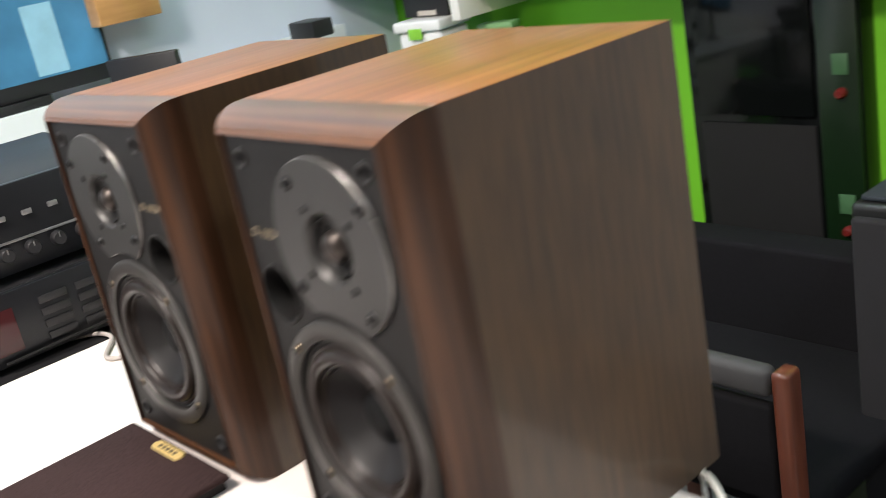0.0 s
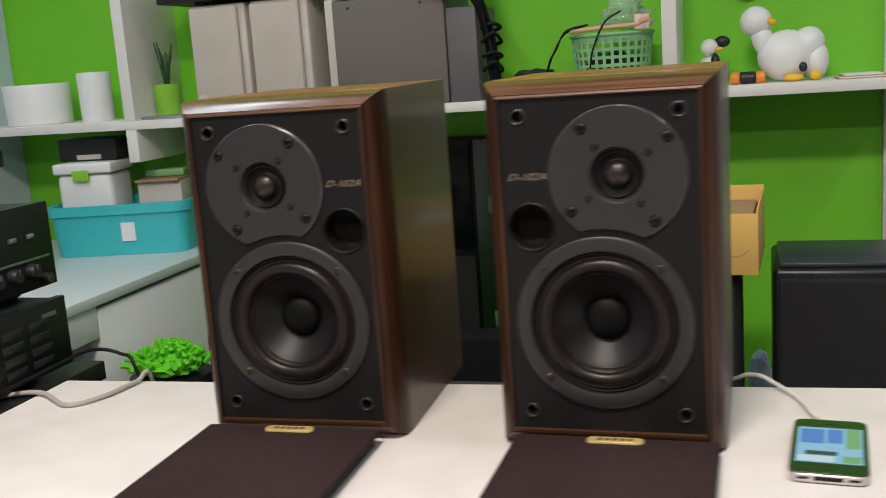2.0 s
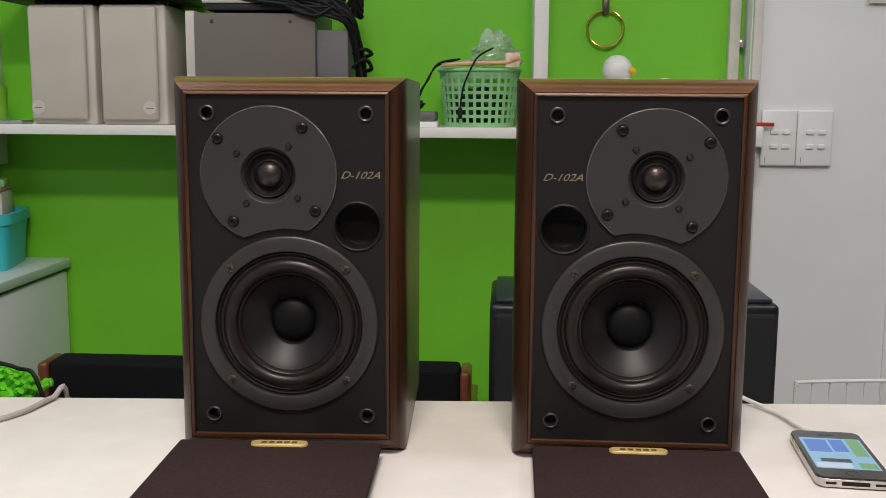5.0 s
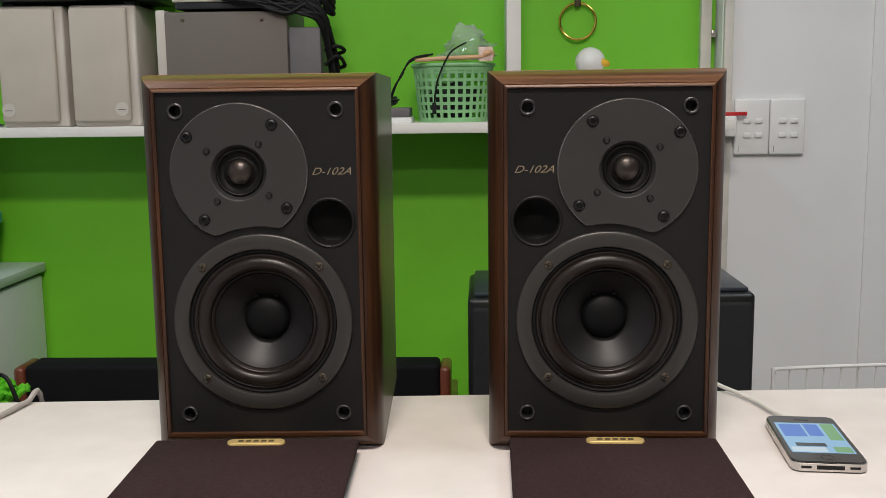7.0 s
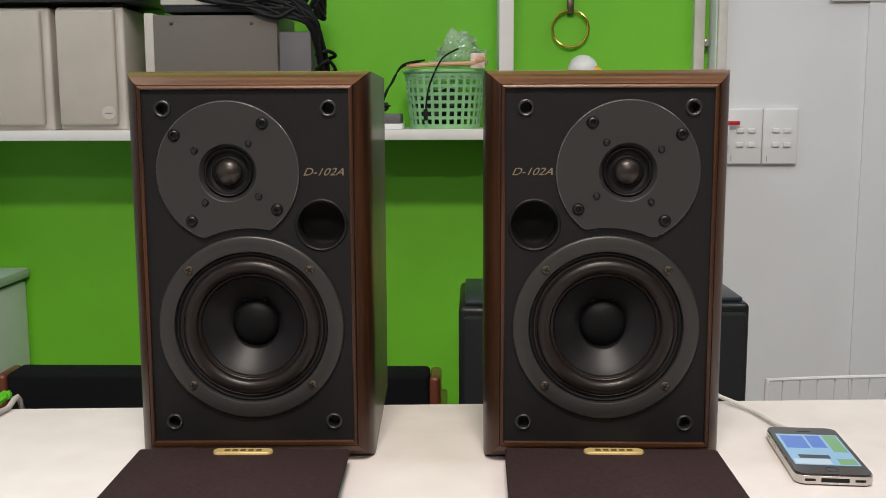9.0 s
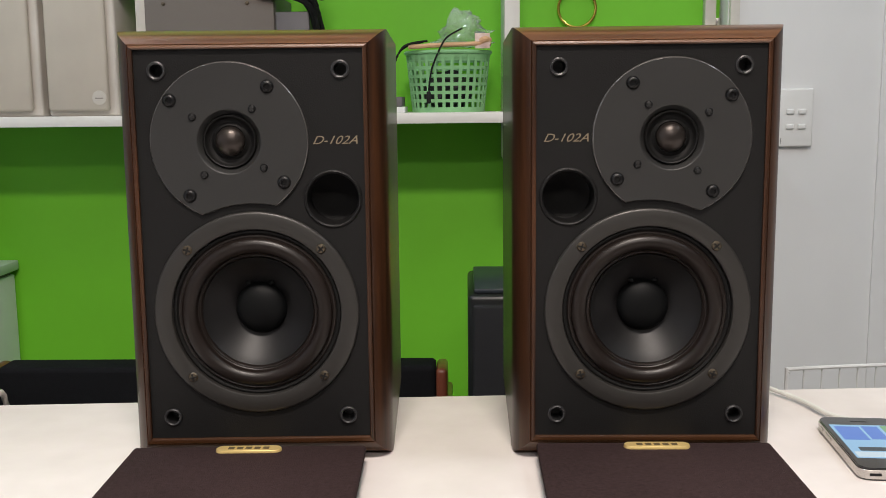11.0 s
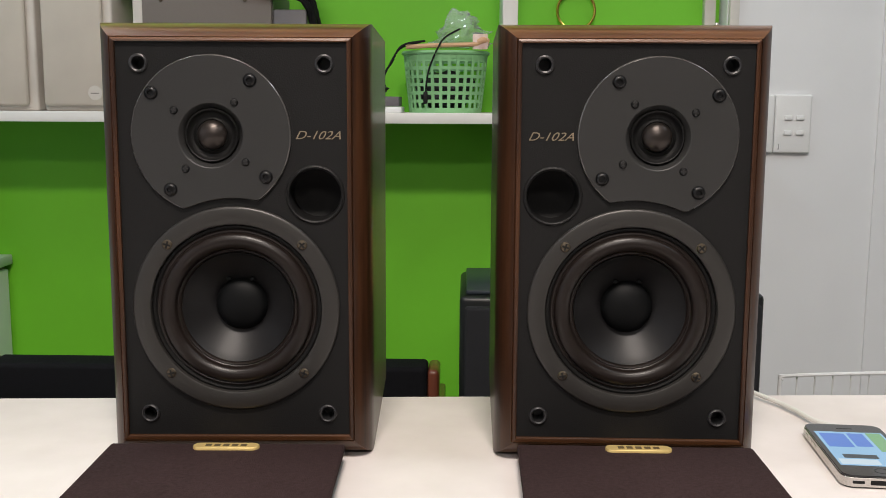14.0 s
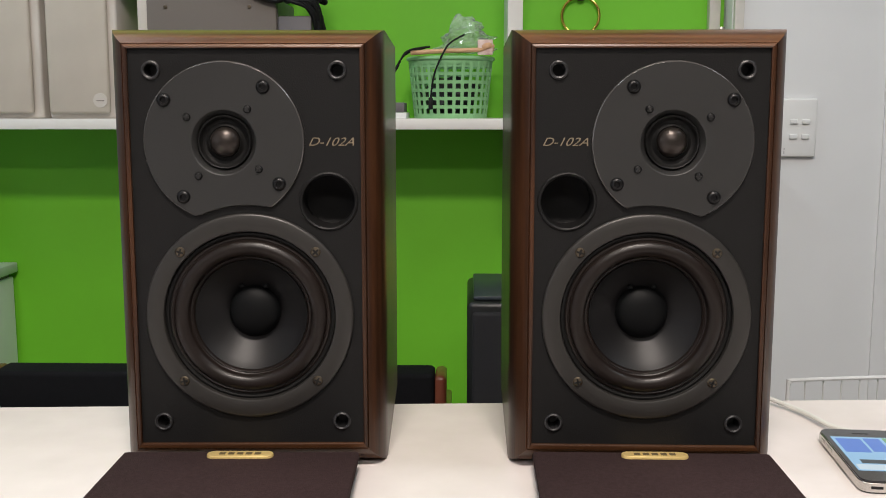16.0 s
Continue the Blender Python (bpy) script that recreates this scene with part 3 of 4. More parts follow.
tube(bm, [(0.3203, 0.0799, 0.7367), (0.3081, 0.0964, 0.7365), (0.3014, 0.1252, 0.7362), (0.2937, 0.1479, 0.7362), (0.2772, 0.1746, 0.7380), (0.2618, 0.1870, 0.7420), (0.2422, 0.2025, 0.7340), (0.2205, 0.2282, 0.7000), (0.2051, 0.2694, 0.5000), (0.2051, 0.2900, 0.0200)], 0.0021, 10)
part("lead", bm, M_wcable, thing("audio_cable", "white thin cable running from the phone over the table edge", "cable"))

# ---- amplifiers beside the table ----
side = thing("side_table", "dark low side table under the amplifiers", "table")
bx("tabletop", (-1.04, -0.80, 0.707), (-0.514, 0.22, 0.7305), M_black, side)
for lx in (-0.98, -0.54):
    for ly in (-0.75, 0.15):
        bx("leg", (lx - 0.02, ly - 0.02, 0), (lx + 0.02, ly + 0.02, 0.707), M_black, side)


def amplifier(name, label, x, y1, z0, z1, upper):
    t = thing(name, label, "amplifier")
    y0 = y1 - 0.43
    bx("case", (x - 0.34, y0 + 0.004, z0 + 0.010), (x - 0.012, y1 - 0.004, z1 - 0.002), M_black, t, "black steel case", 0.002)
    bx("front_panel", (x - 0.0116, y0, z0 + 0.008), (x, y1, z1), M_amp, t, "black front panel", 0.0015)
    for fx in (x - 0.30, x - 0.04):
        for fy in (y0 + 0.05, y1 - 0.05):
            bm = bmesh.new()
            lathe(bm, [(0.018, 0), (0.02, 0.003), (0.018, 0.0098), (0, 0.0098)], (fx, fy, z0), "z", 20)
            part("foot", bm, M_rubber, t)
    if upper:
        for i in range(12):
            yy = y1 - 0.040 - i * 0.031
            bx("push_button", (x, yy - 0.006, z1 - 0.040), (x + 0.004, yy + 0.006, z1 - 0.034), M_silver, t, "small silver push button", 0.001)
        for i in range(12):
            yy = y1 - 0.046 - i * 0.031
            bm = bmesh.new()
            lathe(bm, [(0.0090, 0), (0.0086, 0.009), (0.0074, 0.011), (0, 0.011)], (x, yy, z0 + 0.032), "x", 24)
            knob = part("knob", bm, M_black, t, "dark rotary knob")
            bx("pointer", (x + 0.0111, yy - 0.0008, z0 + 0.034), (x + 0.0115, yy + 0.0008, z0 + 0.040), M_silver, knob, "", 0)
        bx("trim_strip", (x, y0 + 0.01, z0 + 0.0435), (x + 0.0016, y1 - 0.01, z0 + 0.0465), M_silver, t, "thin silver trim line", 0.0004)
        bm = bmesh.new()
        lathe(bm, [(0.007, 0), (0.0065, 0.010), (0, 0.011)], (x, y1 - 0.022, z0 + 0.018), "x", 20)
        part("phones_socket", bm, M_brass, t, "brass headphone socket")
    else:
        bx("display_window", (x, y0 + 0.05, z0 + 0.022), (x + 0.0015, y1 - 0.19, z1 - 0.018), mat("dim_red_window", (0.05, 0.012, 0.014), 0.15, bump=0), t, "dim reddish display window", 0.0005)
        for r in range(4):
            for c in range(3):
                bx("push_button", (x, y1 - 0.16 + c * 0.045, z0 + 0.020 + r * 0.015), (x + 0.0025, y1 - 0.16 + c * 0.045 + 0.034, z0 + 0.029 + r * 0.015), M_black, t, "", 0.0008)
        bx("silver_mark", (x, y1 - 0.045, z1 - 0.018), (x + 0.001, y1 - 0.020, z1 - 0.013), M_silver, t, "", 0)
    return t


amplifier("cassette_deck", "black hi-fi unit with a dim display under the amplifier", -0.533, 0.187, 0.7308, 0.8225, False)
amplifier("amplifier", "black stereo amplifier with silver buttons and knobs", -0.566, 0.220, 0.8228, 0.933, True)
bm = bmesh.new()
tube(bm, [(-0.6395, -0.1632, 0.7420), (-0.5623, 0.0428, 0.7345), (-0.5056, 0.0840, 0.7365), (-0.4448, 0.0531, 0.7348), (-0.4181, 0.0840, 0.7348), (-0.4088, 0.1303, 0.7355), (-0.4047, 0.1561, 0.7270), (-0.4129, 0.1870, 0.5500), (-0.4335, 0.2282, 0.0200)], 0.0027, 10)
part("lead", bm, M_gcable, thing("grey_cable", "thin grey cable lying over the table corner", "cable"))
bm = bmesh.new()
tube(bm, [(-0.5283, -0.0293, 0.7440), (-0.5211, 0.1252, 0.7490), (-0.5128, 0.1922, 0.7520), (-0.4850, 0.2128, 0.7420), (-0.4541, 0.1973, 0.7270), (-0.4438, 0.2076, 0.6000), (-0.4644, 0.2282, 0.0200)], 0.0023, 8)
part("lead", bm, M_cable, thing("black_cable", "thin black cable hanging beside the amplifiers", "cable"))

# ---- sofa, chair and floor speakers behind the table ----
sofa = thing("sofa", "low sofa with black fabric back and reddish wooden ends", "sofa", pose(-0.449, 1.05, 0))
bm = bmesh.new()
box(bm, (-0.402, 0.0, 0.17), (0.402, 0.075, 0.521), 0.009, 3)
for v in bm.verts:
    v.co.y += 0.004 * noise.noise(v.co * 9)
part("backrest", bm, M_fabric, sofa, "black fabric backrest")
bx("seat", (-0.400, 0.078, 0.16), (0.398, 0.36, 0.27), M_fabric, sofa, "black fabric seat cushion", 0.02, 3)
for sx in (-1, 1):
    bx("side_frame", (sx * 0.4135 - 0.0105, -0.004, 0), (sx * 0.4135 + 0.0105, 0.080, 0.518), M_redwood, sofa, "reddish wooden end post", 0.008, 3)
    bx("armrest", (sx * 0.4145 - 0.0135, 0.082, 0.36), (sx * 0.4145 + 0.0135, 0.37, 0.39), M_redwood, sofa, "", 0.006)
    bx("front_leg", (sx * 0.4145 - 0.0135, 0.34, 0), (sx * 0.4145 + 0.0135, 0.37, 0.36), M_redwood, sofa, "", 0.004)

chair = thing("dining_chair", "wooden chair with black padded back tucked behind the table", "chair", pose(0.06, 0.60, 0))
for px in (-0.44, 0.0):
    bx("back_post", (px - 0.011, -0.016, 0), (px + 0.011, 0.016, 0.585), M_redwood, chair, "reddish wooden back post", 0.006, 3)
    bx("front_leg", (px - 0.016, 0.365, 0), (px + 0.016, 0.397, 0.36), M_redwood, chair, "", 0.004)
bx("backrest", (-0.4235, -0.012, 0.545), (-0.0165, 0.014, 0.583), mat("grey_padding", (0.05, 0.05, 0.052), 0.7, bump=0.3), chair, "dark grey padded back", 0.010, 3)
bx("back_cushion", (-0.4235, -0.008, 0.400), (-0.0165, 0.010, 0.535), M_fabric, chair, "black back cushion", 0.008, 3)
bx("seat", (-0.455, 0.02, 0.362), (0.015, 0.400, 0.398), M_fabric, chair, "black seat cushion", 0.012, 3)


def floor_speaker(x0, x1, y0, y1, z, label):
    t = thing("floor_speaker", label, "loudspeaker", None, "black floor loudspeakers")
    bx("cabinet", (x0, y0 + 0.016, 0), (x1, y1, z - 0.008), M_vinyl, t, "black vinyl cabinet", 0.009, 3)
    # reflection on the cabinet top, put into the panel colour
    bx("top_panel", (x0 + 0.010, y0 + 0.027, z - 0.0076), (x1 - 0.010, y1 - 0.010, z), M_bluegrey, t, "top panel with a bluish reflection in its colour", 0.003)
    bx("grille", (x0 + 0.008, y0, 0.03), (x1 - 0.008, y0 + 0.0155, z - 0.022), M_blackcloth, t, "black cloth grille", 0.006, 3)


floor_speaker(0.012, 0.240, 0.832, 1.09, 0.700, "tall black floor loudspeaker carrying a yellow carton")
floor_speaker(0.289, 0.500, 0.870, 1.10, 0.700, "wide black floor loudspeaker with bluish reflection painted on top")

carton = thing("cardboard_box", "open yellow cardboard carton on the black loudspeaker", "box", pose(0.182, 0.925, 0.7005, 0, 0, -3))
bx("front_side", (-0.090, -0.115, 0), (0.090, -0.112, 0.098), M_card, carton, "", 0.001)
bx("rear_side", (-0.090, 0.108, 0), (0.090, 0.111, 0.112), M_card, carton, "", 0.001)
bx("left_side", (-0.090, -0.1115, 0), (-0.087, 0.1075, 0.098), M_card, carton, "", 0.001)
bx("right_side", (0.087, -0.1115, 0), (0.090, 0.1075, 0.104), M_card, carton, "", 0.001)
bx("bottom", (-0.0865, -0.1115, 0.0004), (0.0865, 0.1075, 0.003), M_card, carton, "", 0)
bx("packing", (-0.080, -0.105, 0.0032), (0.080, 0.100, 0.088), M_cardin, carton, "brown packing inside the carton", 0.006)
bx("inner_sheet", (-0.078, -0.100, 0.0884), (-0.010, 0.040, 0.096), M_paper, carton, "white sheet on the packing", 0.002)
bm = bmesh.new()
tube(bm, [(-0.02, -0.1153, 0.052), (0.02, -0.1153, 0.050), (0.035, -0.1153, 0.036), (0.06, -0.1153, 0.030), (0.075, -0.1153, 0.040)], 0.0007, 5)
part("crease", bm, M_cardin, carton, "")

bag = thing("plastic_pouch", "small blue and white plastic pouch on the floor box", "pouch", pose(0.268, 1.17, 0))
bx("stand", (-0.016, -0.03, 0), (0.016, 0.03, 0.36), M_cardin, bag, "", 0.003)
bm = bmesh.new()
blob(bm, (0, -0.005, 0.415), (0.022, 0.015, 0.055), 0.25)
part("pouch", bm, mat("blue_white_film", (0.55, 0.68, 0.85), 0.35, var=0.4, scale=25, second=(0.10, 0.25, 0.55)), bag)

# tall black glossy cabinet standing behind the sofa
tower = thing("black_panel_cabinet", "shallow glossy black cabinet with red terminals at the wall", "cabinet", pose(-0.470, 1.455, 0))
bx("cabinet_body", (-0.190, 0.012, 0), (0.190, 0.0645, 0.884), M_gloss, tower, "glossy black body", 0.003)
bx("lower_panel", (-0.165, 0.004, 0.05), (0.095, 0.0116, 0.600), M_dark, tower, "matt black lower panel", 0.002)
bx("upper_panel", (-0.165, 0.004, 0.618), (0.095, 0.0116, 0.876), M_gloss, tower, "glossy upper panel", 0.002)
# green here is the wall's reflection in a black face, put into the colour
bx("side_panel", (0.105, 0.004, 0.02), (0.186, 0.0116, 0.878), mat("green_reflection_tint", (0.004, 0.015, 0.004), 0.3, bump=0), tower, "glossy dark strip with the green reflection in its colour", 0.002)
for z in (0.392, 0.668):
    bm = bmesh.new()
    lathe(bm, [(0.011, 0.004), (0.010, -0.006), (0.007, -0.010), (0, -0.010)], (0.152, 0, z), "y", 20)
    part("red_terminal", bm, M_dimred, tower, "red screw terminal")
    bx("label_plate", (0.136, 0.001, z + 0.035), (0.168, 0.004, z + 0.075), M_dimgreen, tower, "pale green label", 0.0005)

# ---- white wire rack ----
rack = thing("wire_rack", "white coated wire rack standing by the wall", "rack", pose(0.566, 1.0, 0))
for yy in (0.0,):
    bm = bmesh.new()
    tube(bm, [(0.0, yy, 0.0), (0.0, yy, 0.25), (0.0, yy, 0.507), (0.004, yy, 0.522), (0.022, yy, 0.529), (0.25, yy, 0.537), (0.50, yy, 0.537)], 0.0035, 8)
    part("top_wire", bm, M_wire, rack)
    bm = bmesh.new()
    tube(bm, [(0.0, yy, 0.30), (0.25, yy, 0.30), (0.50, yy, 0.30)], 0.003, 8)
    part("lower_wire", bm, M_wire, rack)
    for i in range(1, 16):
        bm = bmesh.new()
        tube(bm, [(i * 0.031, yy + 0.0045, 0.02), (i * 0.031, yy + 0.0045, 0.533)], 0.0014, 6, smooth=False)
        part("upright_wire", bm, M_wire, rack)
bm = bmesh.new()
tube(bm, [(0.498, 0, 0.0), (0.498, 0, 0.537)], 0.0035, 8, smooth=False)
part("corner_wire", bm, M_wire, rack)
bx("rear_foot", (0.0, -0.003, 0), (0.006, 0.12, 0.006), M_wire, rack, "", 0.001)
bx("rear_foot", (0.495, -0.003, 0), (0.501, 0.12, 0.006), M_wire, rack, "", 0.001)

# ---- lime chenille thing on a black stool ----
stool = thing("stool", "small black stool beside the sofa", "stool", pose(-0.890, 0.925, 0))
bm = bmesh.new()
lathe(bm, [(0.0, 0.0), (0.10, 0.0), (0.105, 0.01), (0.03, 0.03), (0.028, 0.40), (0.07, 0.42), (0.085, 0.44), (0.083, 0.472), (0, 0.474)], (0, 0, 0), "z", 32)
part("stool_body", bm, M_black, stool)
mop = thing("chenille_duster", "bright lime green chenille duster on the black stool", "duster", pose(-0.890, 0.925, 0.4745))
random.seed(4)
bm = bmesh.new()
blob(bm, (0, 0, 0.020), (0.076, 0.060, 0.026), 0.2)
part("pad", bm, M_leaf, mop)
bm = bmesh.new()
for i in range(150):
    a, r = random.uniform(0, 2 * math.pi), random.uniform(0.1, 1)
    p = Vector((0.082 * r * math.cos(a), 0.066 * r * math.sin(a), 0.018 + 0.028 * (1 - r * r)))
    d = Vector((math.cos(a) * r, math.sin(a) * r, random.uniform(0.25, 0.9))).normalized()
    e = p + d * random.uniform(0.012, 0.026)
    tube(bm, [p, (p + e) / 2 + Vector((0, 0, 0.002)), e], random.uniform(0.0042, 0.006), 6, k=2)
tagged(part("fringe", bm, M_leaf, mop), "", "", "", "stuff")

# ---- desk at the left wall ----
desk = thing("desk", "long pale desk along the bluish wall with white end cupboard", "desk")
bx("desk_top", (-1.598, -0.60, 0.628), (-1.003, 1.515, 0.650), M_desk, desk, "pale laminate top", 0.003)
bx("end_cupboard", (-1.56, 0.88, 0), (-1.012, 1.51, 0.618), M_white, desk, "white cupboard under the desk top", 0.003)
bx("shadow_rail", (-1.55, 0.885, 0.618), (-1.020, 1.505, 0.628), M_grey2, desk, "", 0)
bx("apron", (-1.030, -0.55, 0.560), (-1.012, 0.876, 0.6275), M_white, desk, "white apron board", 0.002)
bx("back_board", (-1.58, -0.55, 0.02), (-1.565, 0.876, 0.6275), M_grey2, desk, "grey back board of the kneehole", 0)
bx("end_panel", (-1.56, -0.60, 0), (-1.012, -0.555, 0.6275), M_white, desk, "", 0.002)

tealbox = thing("storage_basket", "turquoise plastic storage basket on the desk", "basket", pose(-1.24, 1.365, 0.6505, 0, 0, 12))
bm = bmesh.new()


def tray(bm, w, d, h, r, wall, flare):
    def ring(off, z, k):
        pts = []
        for cx, cy, a0 in ((w / 2 - r, d / 2 - r, 0), (-w / 2 + r, d / 2 - r, 90), (-w / 2 + r, -d / 2 + r, 180), (w / 2 - r, -d / 2 + r, 270)):
            for i in range(6):
                a = radians(a0 + 18 * i)
                pts.append(bm.verts.new(((cx + (r - off) * math.cos(a)) * k, (cy + (r - off) * math.sin(a)) * k, z)))
        return pts
    rings = [ring(0, 0, flare), ring(0, h * 0.80, 1), ring(-0.006, h * 0.81, 1), ring(-0.006, h, 1), ring(wall, h, 1), ring(wall, wall, flare)]
    for a, b in zip(rings, rings[1:]):
        for i in range(len(a)):
            bm.faces.new((a[i], a[(i + 1) % len(a)], b[(i + 1) % len(b)], b[i]))
    bm.faces.new(rings[0])
    bm.faces.new(rings[-1])


tray(bm, 0.35, 0.19, 0.125, 0.03, 0.004, 0.95)
part("basket_body", bm, M_teal, tealbox)
bx("label_sticker", (0.010, -0.0975, 0.035), (0.045, -0.0945, 0.080), M_paper, tealbox, "white paper sticker", 0)
lidbox = thing("plastic_tub", "white plastic tub with green clips inside the basket", "tub", pose(-1.325, 1.355, 0.6547, 0, 0, 8))
bm = bmesh.new()
box(bm, (-0.072, -0.058, 0), (0.072, 0.058, 0.195), 0.015, 3)
part("tub_body", bm, M_plas, lidbox)
bx("tub_lid", (-0.077, -0.064, 0.1955), (0.077, 0.064, 0.222), M_plas, lidbox, "white lid", 0.006, 3)
bx("clip", (-0.024, -0.069, 0.178), (0.020, -0.0645, 0.205), M_limeplas, lidbox, "lime green clip", 0.002)
kraft = thing("cardboard_box", "small brown open box leaning in the basket", "box", pose(-1.150, 1.395, 0.6547, 0, 0, 12))
bx("box_body", (-0.055, -0.045, 0), (0.055, 0.045, 0.165), M_cream, kraft, "pale carton side", 0.002)
bx("flap", (-0.055, -0.060, 0.1655), (0.055, 0.045, 0.171), M_cardin, kraft, "brown flap", 0.001)
bx("green_strip", (-0.05, 0.0, 0.1715), (0.05, 0.04, 0.19), M_mint, kraft, "", 0.004)
console = thing("black_console", "flat black console box on the white tub", "electronics", pose(-1.335, 1.40, 0.8772))
bx("console_body", (-0.085, -0.05, 0), (0.085, 0.05, 0.055), M_black, console, "", 0.004)
bx("console_label", (-0.03, -0.052, 0.004), (0.04, -0.0504, 0.016), M_cream, console, "", 0)

printer = thing("card_printer", "black and white desktop printer on the desk", "printer", pose(-1.325, 1.035, 0.6505, 0, 0, 20))
bx("lower_housing", (-0.045, -0.06, 0), (0.045, 0.06, 0.010), M_black, printer, "", 0.003)
bx("white_front", (-0.045, -0.06, 0.0104), (0.045, 0.06, 0.100), M_plas, printer, "white housing", 0.006)
bm = bmesh.new()
box(bm, (-0.049, -0.064, 0.1004), (0.049, 0.064, 0.150), 0.018, 4)
part("black_cover", bm, M_black, printer, "black rounded cover")
stand = thing("monitor_stand", "black notice stand with green header and white sheet", "stand", pose(-1.465, 0.645, 0.6505, 0, 0, 35))
bx("stand_foot", (-0.09, -0.05, 0), (0.09, 0.07, 0.015), M_black, stand, "", 0.003)
bx("stand_back", (-0.085, 0.0, 0.0154), (0.085, 0.022, 0.300), M_black, stand, "black board", 0.003)

bx("green_header", (-0.062, -0.003, 0.215), (0.062, -0.0004, 0.248), M_limeplas, stand, "lime green header", 0)
bx("white_sheet", (-0.062, -0.003, 0.100), (0.062, -0.0004, 0.213), M_paper, stand, "white printed sheet", 0)
second = thing("webcam", "small black camera on a pole at the desk", "camera", pose(-1.415, 1.06, 0.6505))
bx("foot", (-0.04, -0.04, 0), (0.04, 0.04, 0.012), M_black, second, "", 0.002)
bx("pole", (-0.012, -0.012, 0.0124), (0.012, 0.012, 0.245), M_black, second, "", 0.002)
bx("head", (-0.05, -0.03, 0.2454), (0.05, 0.03, 0.285), M_black, second, "", 0.004)

screen = thing("monitor", "flat monitor showing a blue picture on the ledge", "monitor", pose(-1.60, 0.43, 0.886))
bx("monitor_case", (-0.045, -0.32, 0.02), (-0.020, 0.22, 0.36), M_black, screen, "", 0.004)
bx("monitor_foot", (-0.05, -0.12, 0), (-0.008, 0.06, 0.0196), M_black, screen, "", 0.002)
bx("blue_picture", (-0.0196, -0.31, 0.055), (-0.0186, 0.21, 0.35), M_blue, screen, "blue picture", 0)
bx("pale_shape", (-0.0183, 0.05, 0.06), (-0.0175, 0.12, 0.21), M_paleblue, screen, "pale blue shape in the picture", 0)
plank = thing("wooden_box", "small pine box on a black bracket at the wall", "box", pose(-1.655, 0.70, 1.02))
bx("pine_case", (0, -0.075, 0), (0.09, 0.075, 0.16), M_pine, plank, "", 0.003)

# ---- wall shelf ----
SY, ST = 1.29, 0.9730
shelf = thing("wall_shelf", "long white melamine wall shelf with upright dividers", "shelf")
bx("shelf_board", (-1.655, SY, ST - 0.021), (0.555, 1.5195, ST), M_shelf, shelf, "white shelf board", 0.001)
bx("upper_board", (-1.655, SY, 1.62), (0.555, 1.5195, 1.641), M_shelf, shelf, "white upper board", 0.001)
for x in (-1.160, 0.103):
    bx("divider", (x - 0.0145, SY + 0.001, ST + 0.0004), (x + 0.0145, 1.519, 1.6196), M_shelf, shelf, "white upright divider", 0.001)
    bx("divider_foot", (x - 0.0145, SY + 0.001, 0.874), (x + 0.0145, 1.519, ST - 0.0214), M_shelf, shelf, "white divider below the board", 0.001)


def white_speaker(x):
    t = thing("small_speaker", "small aged cream loudspeaker standing on the shelf", "loudspeaker", pose(x, SY + 0.01, ST), "cream shelf loudspeakers")
    bx("cabinet", (-0.064, 0.012, 0), (0.078, 0.17, 0.252), M_cream, t, "cream plastic cabinet", 0.006, 3)
    bx("rear_trim", (-0.060, 0.1705, 0.004), (0.080, 0.195, 0.248), M_grey2, t, "", 0.002)
    bm = bmesh.new()
    box(bm, (-0.060, -0.002, 0.010), (0.062, 0.0115, 0.246), 0.006, 3)
    g = part("grille", bm, M_creamcloth, t, "cream cloth grille")
    bm = bmesh.new()
    lathe(bm, [(0.0145, -0.002), (0.0140, -0.0034), (0, -0.0036)], (0.044 if x > -0.85 else -0.044, 0, 0.036), "y", 28)
    part("badge", bm, M_cream, g, "round cream badge")
    bx("badge_bar", ((0.044 if x > -0.85 else -0.044) - 0.008, -0.0040, 0.0345), ((0.044 if x > -0.85 else -0.044) + 0.008, -0.0036, 0.0362), M_grey, g, "", 0)
    return t


white_speaker(-0.916)
white_speaker(-0.762)
deck = thing("black_player", "flat black player lying on the cream loudspeakers", "player", pose(-0.83, SY, ST + 0.2525))
bx("player_case", (-0.22, 0.0, 0.008), (0.18, 0.20, 0.07), M_black, deck, "", 0.003)
for fx in (-0.13, 0.13):
    for fy in (0.05, 0.15):
        bx("player_foot", (fx - 0.012, fy - 0.012, 0), (fx + 0.012, fy + 0.012, 0.0078), M_rubber, deck, "", 0.001)
gbox = thing("grey_speaker", "large grey loudspeaker lying on the shelf", "loudspeaker", pose(-0.489, SY, ST))
bx("white_trim", (-0.150, 0.012, 0), (-0.130, 0.19, 0.238), M_cream, gbox, "white side panel", 0.003)
bx("grey_cabinet", (-0.1296, 0.014, 0), (0.128, 0.20, 0.234), M_grey2, gbox, "", 0.003)
bx("grey_front", (-0.128, 0.0, 0.002), (0.127, 0.0136, 0.232), M_grey, gbox, "grey cloth front", 0.004)
for fx in (-0.09, 0.075):
    bm = bmesh.new()
    lathe(bm, [(0.004, 0.0), (0.0035, -0.002), (0, -0.0026)], (fx, 0, 0.216), "y", 16)
    part("stud", bm, M_brass, gbox)
gbox2 = thing("grey_box", "small grey metal box beside the grey loudspeaker", "box", pose(-0.327, SY, ST))
bx("box_body", (-0.033, 0.004, 0), (0.033, 0.18, 0.199), M_grey2, gbox2, "", 0.004)
